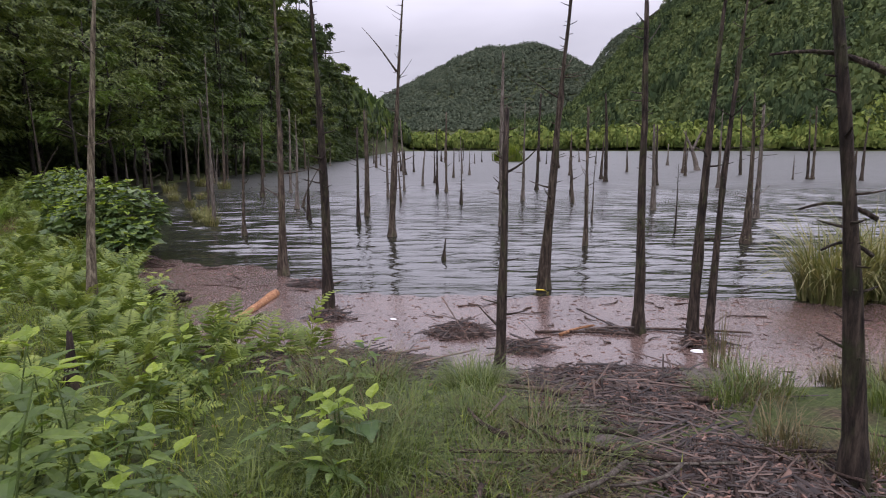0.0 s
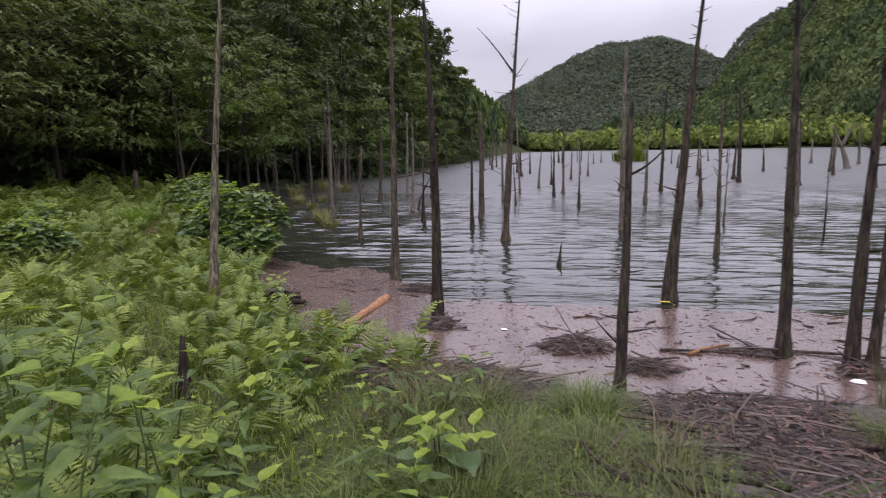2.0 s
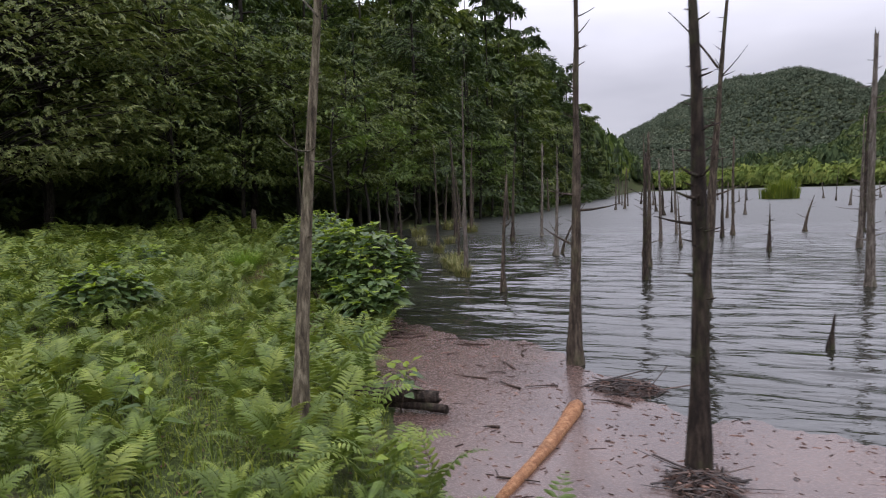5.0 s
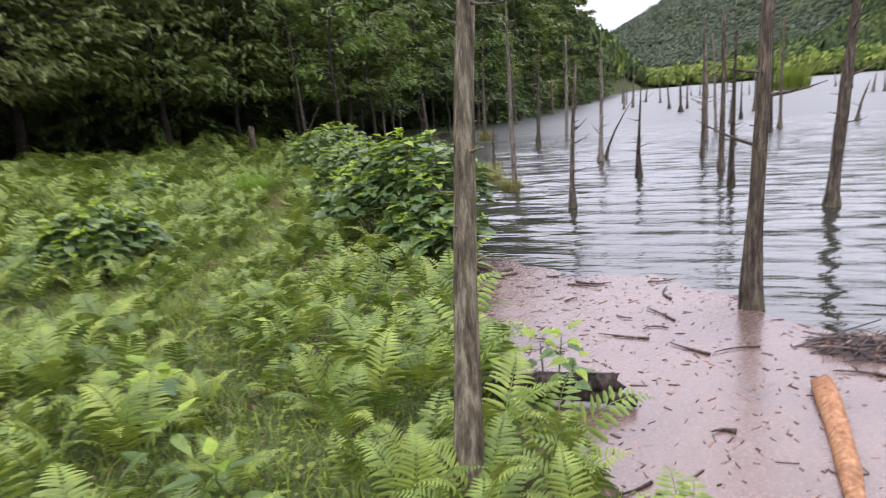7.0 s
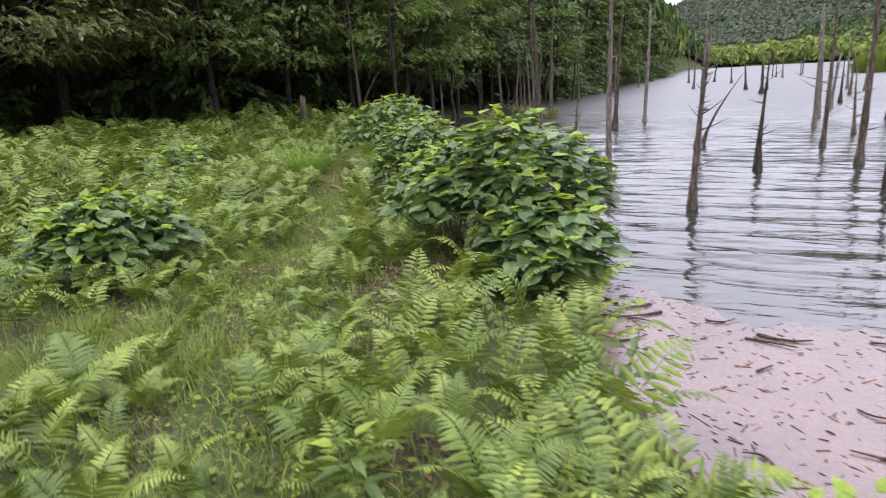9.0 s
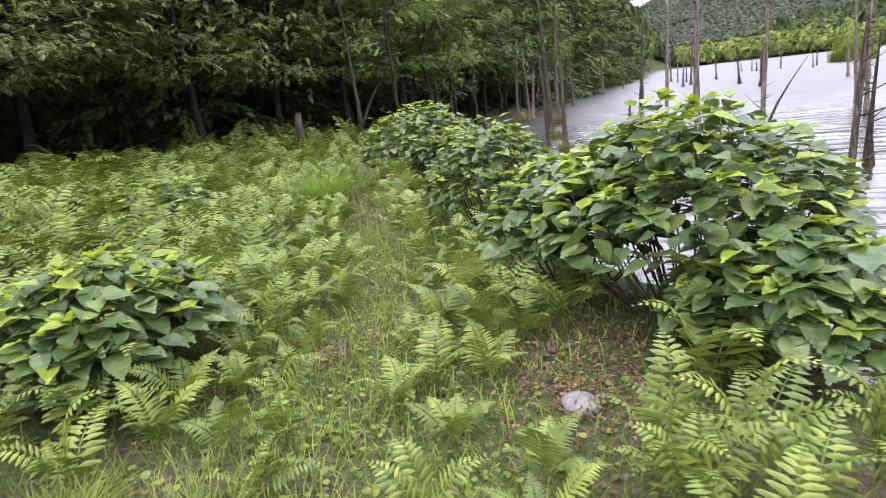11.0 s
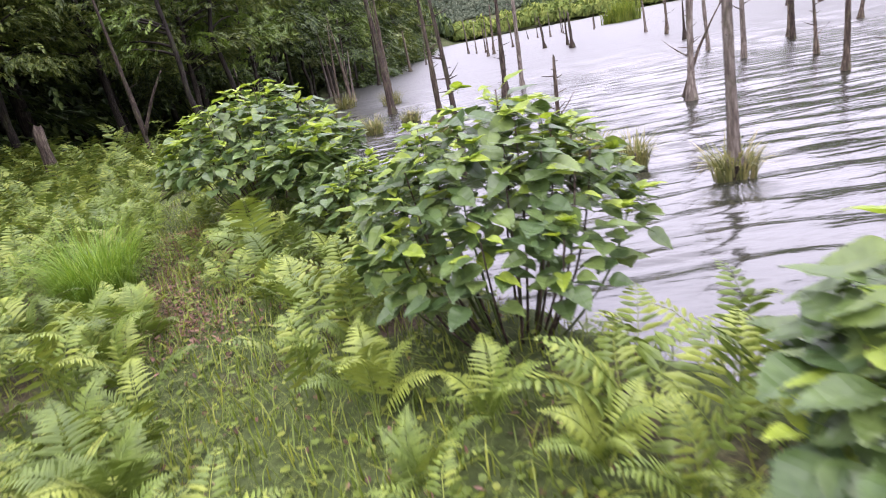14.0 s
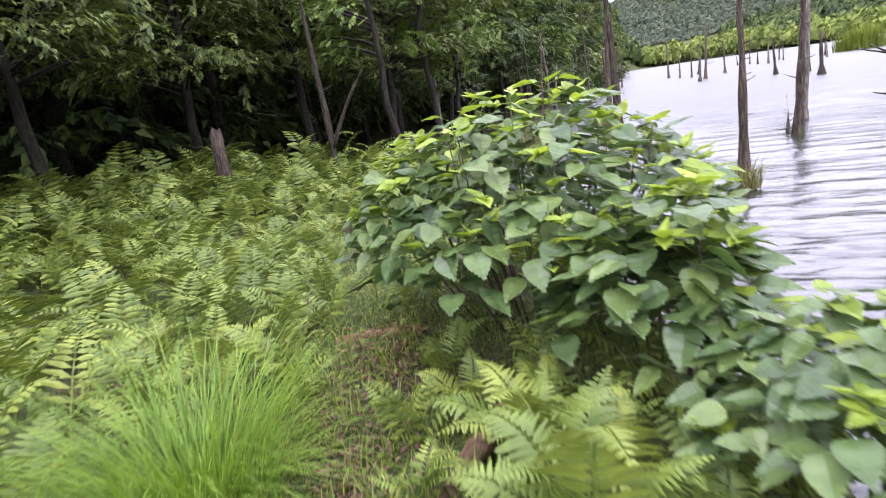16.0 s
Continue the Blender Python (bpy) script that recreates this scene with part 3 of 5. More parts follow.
rs = np.random.default_rng(21)
placed = 0
while placed < 40:
    sx, sy = rs.uniform(-14, 26), rs.uniform(34, 95)
    if shore(np.array([sx]), np.array([sy]))[0] > -1 or (abs(sx) < 1 and sy < 40):
        continue
    dead_tree(sx, sy, rs.uniform(-0.2, 0.2), rs.uniform(1.2, 3.6), rs.uniform(0.13, 0.24), 3, (M_BARK, M_BARK_PALE, M_BARK_DARK)[placed % 3], 400 + placed, snapped=placed % 2 == 0)
    placed += 1
placed = 0
while placed < 9:
    sy = rs.uniform(28, 75)
    sx = float(np.interp(sy, [19.5, 22, 25, 29, 36, 60, 110], [-10.6, -11.8, -13.6, -14.6, -15.5, -15, -16])) + rs.uniform(-0.8, 3.2)
    dead_tree(sx, sy, rs.uniform(-0.15, 0.25), rs.uniform(1.8, 5.2), rs.uniform(0.10, 0.2), 6, (M_BARK, M_BARK_PALE)[placed % 2], 500 + placed, label="pale dead trunk standing in shallow water below the wood")
    placed += 1


# ---- plants: templates ----
def frond_mesh(name, long, pairs, teeth, mat, arch, seed):
    """A fern frond that rises along +y and arches over; slender pinnae with toothed edges stand apart along its rib."""
    rng = np.random.default_rng(seed)
    pieces = []
    s = np.linspace(0, 1, 6)
    side_bend = rng.uniform(-0.14, 0.14) * long

    def spine(u):
        return np.stack([side_bend * u * u, long * (0.72 * u + 0.04 * u * u), long * (arch * u - arch * 0.62 * u ** 2.2)], -1)
    pieces.append(tube(spine(s), np.linspace(0.005, 0.001, 6), 3))
    for k in range(pairs):
        u = 0.20 + 0.79 * (k / (pairs - 1)) ** 0.88
        at = spine(np.array([u]))[0]
        along = spine(np.array([min(u + 0.02, 1.0)]))[0] - spine(np.array([u - 0.02]))[0]
        along /= np.linalg.norm(along)
        size = long * 0.30 * (1 - ((u - 0.2) / 0.81) ** 1.15) * (0.7 + 0.3 * min(1, (u - 0.16) / 0.12))
        size = max(size, long * 0.015)
        for sgn in (-1, 1):
            out = np.array([sgn, 0, 0.12]) + along * rng.uniform(0.25, 0.5)
            out /= np.linalg.norm(out)
            up = np.cross(out, along)
            if up[2] < 0:
                up = -up
            ln = size * rng.uniform(0.85, 1.1)
            e = np.linspace(0, 1, teeth + 1)
            mid = at + out * (ln * e)[:, None] - np.array([0, 0, 1.0]) * (rng.uniform(0.15, 0.4) * ln * e * e)[:, None]
            half = long * (0.0195 if pairs > 15 else 0.024) * (1 - 0.9 * e) * (0.35 + 0.65 * size / (long * 0.3))
            vs, fs = list(mid), []
            for j in range(teeth):
                for t_s in (-1, 1):
                    tip = mid[j] * 0.4 + mid[j + 1] * 0.6 + along * t_s * half[j] * 1.3 + out * half[j] * 0.4 - up * half[j] * 0.25
                    vs.append(tip)
                    now = len(vs) - 1
                    fs.append((j, j + 1, now) if t_s < 0 else (j + 1, j, now))
                    if j:
                        fs.append((j, now, now - 2) if t_s < 0 else (j, now - 2, now))
            pieces.append((np.array(vs), np.array(fs)))
    v, f = joined(pieces)
    return mesh_of(name, v, f, mat, False)


FRONDS_FINE = [frond_mesh("frond", 0.66, 20, 5, M_FERN, a, k) for k, a in enumerate((0.9, 1.2, 1.5))]
FRONDS_PLAIN = [frond_mesh("frond", 0.66, 13, 2, M_FERN, a, k + 5) for k, a in enumerate((0.9, 1.25, 1.6))]


def fern(x, y, size, fronds, fine, seed, z=None):
    rng = np.random.default_rng(seed)
    root = new("fern")
    root.location = (x, y, (ground_z(x, y) if z is None else z) - 0.01)
    turn = rng.uniform(0, 6.28)
    kinds = FRONDS_FINE if fine else FRONDS_PLAIN
    for k in range(fronds):
        yaw = turn + k * 6.283 / fronds + rng.uniform(-0.35, 0.35)
        m = Matrix.Rotation(yaw, 4, "Z") @ Matrix.Rotation(rng.uniform(0.0, 0.6), 4, "X") @ Matrix.Rotation(rng.uniform(-0.3, 0.3), 4, "Y")
        part_of("frond", kinds[rng.integers(0, 3)], root, m @ Matrix.Scale(size * rng.uniform(0.75, 1.15), 4))
    return tagged(root, "light green lacy fern growing on the bank", "fern", "bank ferns")


LEAF_E = [0, 0.06, 0.16, 0.3, 0.45, 0.6, 0.75, 0.87, 0.94, 1]
LEAF_W = [0.0, 0.55, 0.9, 1.0, 0.93, 0.75, 0.5, 0.24, 0.10, 0]


def leaf_mesh(name, long, wide, teeth, mat, fold=0.25, droop=0.5, seed=0):
    """An ovate toothed leaf along +y with a sunken midrib, drooping to its tip."""
    rng = np.random.default_rng(seed)
    n = teeth
    e = np.linspace(0, 1, n + 1)
    prof = np.interp(e, LEAF_E, LEAF_W) * wide / 2
    z = -droop * long * e ** 2 * 0.6 + 0.02 * long * np.sin(e * 9)
    v, f = [], []
    for k in range(n + 1):
        v += [(0, long * e[k], z[k]), (-prof[k], long * e[k], z[k] + fold * prof[k]), (prof[k], long * e[k], z[k] + fold * prof[k])]
    for k in range(n):
        a, b = 3 * k, 3 * (k + 1)
        f += [(a, b, b + 1), (a, b + 1, a + 1), (a, a + 2, b + 2), (a, b + 2, b)]
        for sgn, o in ((-1, 1), (1, 2)):
            p, q = np.array(v[a + o]), np.array(v[b + o])
            tip = p * 0.35 + q * 0.65 + np.array([sgn * wide * 0.055, long * 0.03, -0.01 * long])
            v.append(tuple(tip))
            f.append((a + o, b + o, len(v) - 1) if sgn > 0 else (b + o, a + o, len(v) - 1))
    v = np.array(v, float)
    v[:, 2] += rng.normal(0, 0.008 * long, len(v))
    w, g = tube([(0, -0.35 * long, -0.10 * long), (0, -0.15 * long, -0.03 * long), (0, 0.0, 0.0)], [0.0022, 0.0018, 0.0015], 3)
    v, f = joined([(v, np.array(f)), (w, g)])
    return mesh_of(name, v, f, mat, False)


# Darker copy of shrub_leaf: shade inside the bush is put into the colour.
M_LEAF_IN_SHADED = foliage("shaded_inner_leaf", (0.048, 0.092, 0.029), (0.078, 0.134, 0.038), (0.120, 0.182, 0.046), 0.38, 0.28, "island", 14.0)
BIG_LEAVES = [leaf_mesh("leaf", 0.172, 0.125, 10, M_LEAF, 0.2, d, k) for k, d in enumerate((0.1, 0.28, 0.5))]
YOUNG_LEAVES = [leaf_mesh("leaf", 0.15, 0.085, 9, M_LEAF_YOUNG, 0.35, d, k + 4) for k, d in enumerate((0.1, 0.3, 0.5))]
HERB_LEAVES = [leaf_mesh("leaf", 0.18, 0.058, 8, M_HERB, 0.3, d, k + 8) for k, d in enumerate((0.4, 0.7, 1.0))]


def leaf_arrays(me):
    v = np.array([p.co[:] for p in me.vertices])
    f = np.array([p.vertices[:] for p in me.polygons])
    return v, f


LEAF_SHAPE = leaf_arrays(BIG_LEAVES[1])
YOUNG_SHAPE = leaf_arrays(YOUNG_LEAVES[1])
M_LEAF_TIP = foliage("tip_leaf", (0.16, 0.25, 0.030), (0.22, 0.32, 0.034), (0.27, 0.37, 0.044), 0.45, 0.4, "island", 14.0)
FROND_SHAPES = [leaf_arrays(me) for me in FRONDS_PLAIN]


def shrub(x, y, r, tall, stems, label, seed, per=5, leaf_scale=1.0):
    """Many stems from one foot; leaves in opposite pairs up each stem, the youngest on top pale green."""
    rng = np.random.default_rng(seed)
    root = new("shrub")
    z0 = ground_z(x, y)
    root.location = (x, y, max(z0, 0.0))
    for k in range(stems):
        a = rng.uniform(0, 6.283)
        q = math.sqrt(rng.uniform(0.0, 1)) * r
        dome = tall * math.sqrt(max(0.2, 1 - 0.7 * (q / r) ** 2)) * rng.uniform(0.9, 1.03)
        foot = np.array([math.cos(a) * q * 0.35, math.sin(a) * q * 0.35, -0.05])
        tip = np.array([math.cos(a) * q, math.sin(a) * q, dome])
        u = np.linspace(0, 1, 6)[:, None]
        p = foot + (tip - foot) * u + np.array([math.cos(a), math.sin(a), 0]) * 0.12 * q * np.sin(u * 3.14)
        v, f = tube(p, np.linspace(0.008, 0.003, 6), 4)
        part_of("stem", mesh_of("stem", v, f, M_STEM if k % 2 else M_STICK, True), root)
        yaw0 = rng.uniform(0, 6.28)
        for j in range(per):
            e = 1 - 0.52 * (j / per) ** 0.9 if j else 1.0
            at = np.array([np.interp(e, u[:, 0], p[:, i]) for i in range(3)])
            for half in range(2):
                yaw = yaw0 + j * 1.57 + half * 3.14 + rng.uniform(-0.4, 0.4)
                young = j < 2 or (j == 2 and rng.random() < 0.4)
                m = Matrix.Translation(at) @ Matrix.Rotation(yaw, 4, "Z") @ Matrix.Translation((0, 0.045, 0.02)) @ Matrix.Rotation(rng.uniform(-0.3, 0.25) + (0.25 if young else -0.05), 4, "X") @ Matrix.Rotation(rng.uniform(-0.35, 0.35), 4, "Y")
                kind = (YOUNG_LEAVES if young else BIG_LEAVES)[rng.integers(0, 3)]
                part_of("leaf", kind, root, m @ Matrix.Scale(rng.uniform(0.65, 1.08) * leaf_scale * (1.0 if young else 1), 4))
    if stems < 7:
        return tagged(root, label, "shrub", "broad-leaved shrubs")
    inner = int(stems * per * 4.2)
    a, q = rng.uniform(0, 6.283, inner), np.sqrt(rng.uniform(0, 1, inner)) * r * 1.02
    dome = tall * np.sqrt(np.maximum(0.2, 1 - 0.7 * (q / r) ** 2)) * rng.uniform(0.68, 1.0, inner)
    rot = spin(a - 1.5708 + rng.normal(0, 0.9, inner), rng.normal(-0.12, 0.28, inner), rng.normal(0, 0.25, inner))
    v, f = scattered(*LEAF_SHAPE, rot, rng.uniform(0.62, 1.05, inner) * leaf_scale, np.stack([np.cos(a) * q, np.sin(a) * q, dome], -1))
    tagged(part_of("foliage", mesh_of("foliage", v, f, M_LEAF_IN_SHADED), root), kind="stuff")
    tips = int(stems * per * 0.9)
    whorl = np.repeat(np.arange(tips // 5), 5)
    a, q = rng.uniform(0, 6.283, tips // 5)[whorl], (np.sqrt(rng.uniform(0, 1, tips // 5)) * r)[whorl]
    dome = tall * np.sqrt(np.maximum(0.2, 1 - 0.7 * (q / r) ** 2)) * rng.uniform(0.93, 1.05, tips // 5)[whorl]
    rot = spin(rng.uniform(0, 6.283, len(whorl)), rng.normal(0.35, 0.25, len(whorl)), rng.normal(0, 0.3, len(whorl)))
    v, f = scattered(*YOUNG_SHAPE, rot, rng.uniform(0.45, 0.85, len(whorl)) * leaf_scale, np.stack([np.cos(a) * q, np.sin(a) * q, dome], -1))
    tagged(part_of("young_growth", mesh_of("young_growth", v, f, M_LEAF_TIP), root, None, "bright yellow-green young leaves"), kind="stuff")
    return tagged(root, label, "shrub", "broad-leaved shrubs")


def herb(x, y, tall, pairs, seed, label="tall green herb with long pointed leaves on the bank", lean=(0.1, 0.0)):
    rng = np.random.default_rng(seed)
    root = new("herb")
    root.location = (x, y, ground_z(x, y) - 0.02)
    u = np.linspace(0, 1, 7)[:, None]
    p = np.array([lean[0], lean[1], tall]) * u + np.array([0.03, 0.02, 0]) * np.sin(u * 5 + seed)
    v, f = tube(p, np.linspace(0.006, 0.0025, 7), 5)
    part_of("stem", mesh_of("stem", v, f, M_STEM, True), root)
    yaw0 = rng.uniform(0, 6.28)
    for j in range(pairs):
        e = 0.25 + 0.75 * (j + 1) / pairs
        at = np.array([np.interp(e, u[:, 0], p[:, i]) for i in range(3)])
        for half in range(2):
            m = Matrix.Translation(at) @ Matrix.Rotation(yaw0 + j * 1.57 + half * 3.14 + rng.uniform(-0.3, 0.3), 4, "Z") @ Matrix.Translation((0, 0.04, 0.01)) @ Matrix.Rotation(0.6 * (e - 0.5) + rng.uniform(-0.2, 0.3), 4, "X") @ Matrix.Rotation(rng.uniform(-0.3, 0.3), 4, "Y")
            part_of("leaf", (HERB_LEAVES if e < 0.95 else YOUNG_LEAVES)[rng.integers(0, 3)], root, m @ Matrix.Scale((1.15 - 0.5 * e) * rng.uniform(0.8, 1.1), 4))
    return tagged(root, label, "herb", "bank herbs")


def blades(n, r, tall, spread, wide, seed, segs=4, flop=0.5):
    """Arching grass blades from a round foot: arrays."""
    rng = np.random.default_rng(seed)
    a = rng.uniform(0, 6.283, n)
    q = np.sqrt(rng.uniform(0, 1, n)) * r
    ln = tall * rng.uniform(0.55, 1.1, n)
    out = spread * rng.uniform(0.15, 1.0, n) * ln
    yaw = a + rng.normal(0, 0.5, n)
    e = np.linspace(0, 1, segs + 1)
    ox, oy = np.cos(yaw), np.sin(yaw)
    hz = ln[:, None] * (1.25 * e - flop * rng.uniform(0.4, 1.3, n)[:, None] * e ** 2.2)
    hx = out[:, None] * e ** 1.5
    cx = (np.cos(a) * q)[:, None] + ox[:, None] * hx
    cy = (np.sin(a) * q)[:, None] + oy[:, None] * hx
    w = wide * (1 - 0.93 * e ** 1.5) * 0.5
    l = np.stack([cx - oy[:, None] * w, cy + ox[:, None] * w, hz], -1)
    rt = np.stack([cx + oy[:, None] * w, cy - ox[:, None] * w, hz], -1)
    v = np.stack([l, rt], 2).reshape(n, -1, 3)
    f = []
    for k in range(segs):
        f += [(2 * k, 2 * k + 1, 2 * k + 3), (2 * k, 2 * k + 3, 2 * k + 2)]
    f = np.array(f)[None] + (np.arange(n) * 2 * (segs + 1))[:, None, None]
    return v.reshape(-1, 3), f.reshape(-1, 3)


def tuft(x, y, r, tall, n, mat, label, seed, spread=0.6, wide=0.008, z=None, flop=0.5, group="grass tufts"):
    v, f = blades(n, r, tall, spread, wide, seed, flop=flop)
    ob = new("grass_tuft", mesh_of("grass_tuft", v, f, mat))
    ob.location = (x, y, (ground_z(x, y) if z is None else z) - 0.01)
    return tagged(ob, label, "grass", group)


# ---- living trees ----
def leaf_spray(seed, leaflets=10, long=0.40, leaf=0.105, wide=0.064):
    """A twig with leaflets set alternately along it."""
    rng = np.random.default_rng(seed)
    v, f = [], []
    for k in range(leaflets):
        u = (k + 0.5) / leaflets
        sgn = -1 if k % 2 else 1
        a = sgn * rng.uniform(0.5, 1.2) * (1 - 0.6 * u)
        d = np.array([math.sin(a), math.cos(a), rng.uniform(-0.35, 0.15)])
        s = np.array([math.cos(a), -math.sin(a), rng.uniform(-0.4, 0.4)])
        o = np.array([rng.normal(0, 0.02), long * u * 0.75, rng.uniform(-0.03, 0.03) - 0.10 * u * u])
        ln = leaf * rng.uniform(0.75, 1.2)
        b = len(v)
        v += [o, o + d * ln * 0.45 + s * wide / 2, o + d * ln + np.array([0, 0, -0.04]), o + d * ln * 0.45 - s * wide / 2]
        f += [(b, b + 1, b + 2), (b, b + 2, b + 3)]
    return np.array(v), np.array(f)


SPRAYS = [leaf_spray(k) for k in range(3)]


def forest_tree(name, tall, crown_low, crown_r, kind, sprays, mat, seed, spray_size=1.0):
    """Trunk, limbs and a crown of leaf sprays on drooping boughs. kind: 'cone' or 'broad'."""
    rng = np.random.default_rng(seed)
    root = new(name)
    n = 10
    z = np.linspace(-0.5, tall * 0.96, n)
    q = np.clip(z / tall, 0, 1)
    wander = np.cumsum(rng.normal(0, 0.05, (n, 2)), 0)
    trunk = np.concatenate([wander * (0.6 if kind == "cone" else 1.6), z[:, None]], 1)
    v, f = tube(trunk, 0.12 * (1 - 0.9 * q) * tall / 12 + 0.02, 8, 0.08, rng)
    pieces, pos, yaws, tilts = [(v, f)], [], [], []
    boughs = int(sprays / 22)
    for k in range(boughs):
        u = rng.uniform(0, 1) ** 1.2
        h = tall * (crown_low + (1 - crown_low) * u)
        if kind == "cone":
            reach = crown_r * (1 - u) ** 0.75 * rng.uniform(0.75, 1.12) + 0.25
            rise, droop = 0.10, 0.42
        else:
            reach = crown_r * math.sqrt(max(0.03, 1 - (2 * abs(u - 0.42)) ** 2.0 * 0.8)) * rng.uniform(0.6, 1.12)
            rise, droop = 0.55, 0.30
        a = rng.uniform(0, 6.283)
        c = np.array([np.interp(h, z, trunk[:, 0]), np.interp(h, z, trunk[:, 1])])
        e = np.linspace(0, 1, 5)
        bx, by = c[0] + math.cos(a) * reach * e, c[1] + math.sin(a) * reach * e
        bz = h + reach * (rise * e - droop * e * e)
        if k % 2 == 0:
            v, f = tube(np.stack([bx, by, bz], -1), np.linspace(0.035, 0.008, 5), 4)
            pieces.append((v, f))
        m = 22
        w = rng.uniform(0.3, 1.0, m) ** 0.6
        lat = rng.normal(0, 0.18 * reach + 0.12, m)
        pos.append(np.stack([c[0] + math.cos(a) * reach * w - math.sin(a) * lat, c[1] + math.sin(a) * reach * w + math.cos(a) * lat,
                             np.interp(w, e, bz) + rng.normal(0, 0.09, m) - 0.10 * np.abs(lat)], -1))
        yaws.append(a - 1.5708 + rng.normal(0, 0.7, m))
        tilts.append(rng.normal(-0.12, 0.3, m))
    v, f = joined(pieces)
    part_of("trunk", mesh_of("trunk", v, f, M_LIVEBARK_SHADED, True), root)
    pos, yaws, tilts = np.concatenate(pos), np.concatenate(yaws), np.concatenate(tilts)
    out = []
    for k in range(3):
        sel = np.arange(len(pos)) % 3 == k
        rot = spin(yaws[sel], tilts[sel], rng.normal(0, 0.35, sel.sum()))
        out.append(scattered(*SPRAYS[k], rot, spray_size * rng.uniform(0.7, 1.35, sel.sum()), pos[sel]))
    v, f = joined(out)
    part_of("crown", mesh_of("crown", v, f, mat), root)
    return root


CEDARS = [forest_tree("cedar_tree", 14.5, 0.20, 3.1, "cone", 2300, M_CEDAR, 31 + k, 1.3) for k in range(3)]
BROADS = [forest_tree("broadleaf_tree", 11.5, 0.24, 3.6, "broad", 2300, M_BROAD, 41 + k, 1.15) for k in range(3)]
BACKS = [forest_tree("cedar_tree", 14.5, 0.02, 3.2, "cone", 700, M_CEDAR, 35 + k, 2.3) for k in range(2)]
BACK_BROADS = [forest_tree("broadleaf_tree", 12, 0.03, 3.6, "broad", 700, M_BROAD, 45 + k, 2.2) for k in range(2)]
PALES = [forest_tree("pale_broadleaf_tree", 5.5, 0.4, 1.5, "broad", 420, M_LIGHTTREE, 51 + k, 0.75) for k in range(2)]
for ob in CEDARS + BACKS:
    tagged(ob, "dark green conifer with drooping boughs on the wooded shore", "tree", "wood on the left shore")
for ob in BROADS + BACK_BROADS:
    tagged(ob, "dense green broad-leaved tree on the wooded shore", "tree", "wood on the left shore")
for ob in PALES:
    tagged(ob, "slender pale green young tree at the edge of the water", "tree", "wood on the left shore")
used = set()


def plant_tree(kinds, k, x, y, scale, yaw, sink=0.0):
    m = pose(x, y, ground_z(x, y) - sink, 0, 0, yaw) @ Matrix.Scale(scale, 4)
    ob = kinds[k % len(kinds)]
    if ob.name in used:
        return copy_thing(ob, m)
    used.add(ob.name)
    ob.matrix_basis = m
    return ob


EDGE_Y = [-4, 5, 12, 16, 19, 23, 28, 36, 60, 110, 150]
EDGE_X = [-28, -26, -24, -21.5, -18.8, -15.8, -15.6, -16.2, -16.0, -17, -18.5]
rt = np.random.default_rng(77)
count = 0
for row, (back, step) in enumerate(((0.4, 2.6), (3.4, 3.2), (6.5, 2.7), (11, 4.5), (20, 6.5), (28, 7.5))):
    yy = (2.0 if row < 4 else -6.0) + row
    while yy < (135 if row < 4 else 62):
        xx = float(np.interp(yy, EDGE_Y, EDGE_X)) - back + rt.uniform(-0.9, 0.9)
        broad = rt.random() < (0.42 if row < 2 else 0.3)
        if row == 0 and yy < 17:
            yy += step
            continue
        fine = row < 2 and yy < 48
        plant_tree((BROADS if broad else CEDARS) if fine else (BACK_BROADS if broad else BACKS), int(rt.integers(0, 6)), xx, yy, rt.uniform(0.8, 1.2) * (0.85, 1.1, 1.4, 1.6, 1.6, 1.7)[row], rt.uniform(0, 360))
        count += 1
        yy += step * rt.uniform(0.75, 1.25) * (1 + yy / 260)
for k in range(12):
    yy = 24 + k * 2.6 + rt.uniform(-0.8, 0.8)
    xx = float(np.interp(yy, [22, 25, 29, 36, 60], [-12.8, -14.2, -15.0, -15.8, -15.4])) + rt.uniform(-0.3, 0.9)
    plant_tree(PALES, k, xx, yy, rt.uniform(0.75, 1.2), rt.uniform(0, 360))

# the broad-leaved tree that leans out over the ferns
near_tree = forest_tree("broadleaf_tree", 10.5, 0.18, 6.8, "broad", 11000, M_OLIVE, 61, 0.8)
near_tree.matrix_basis = pose(-20.6, 15.1, ground_z(-20.6, 15.1), 0, 0, 40)
tagged(near_tree, "spreading broad-leaved tree overhanging the fern bank", "tree", "wood on the left shore")


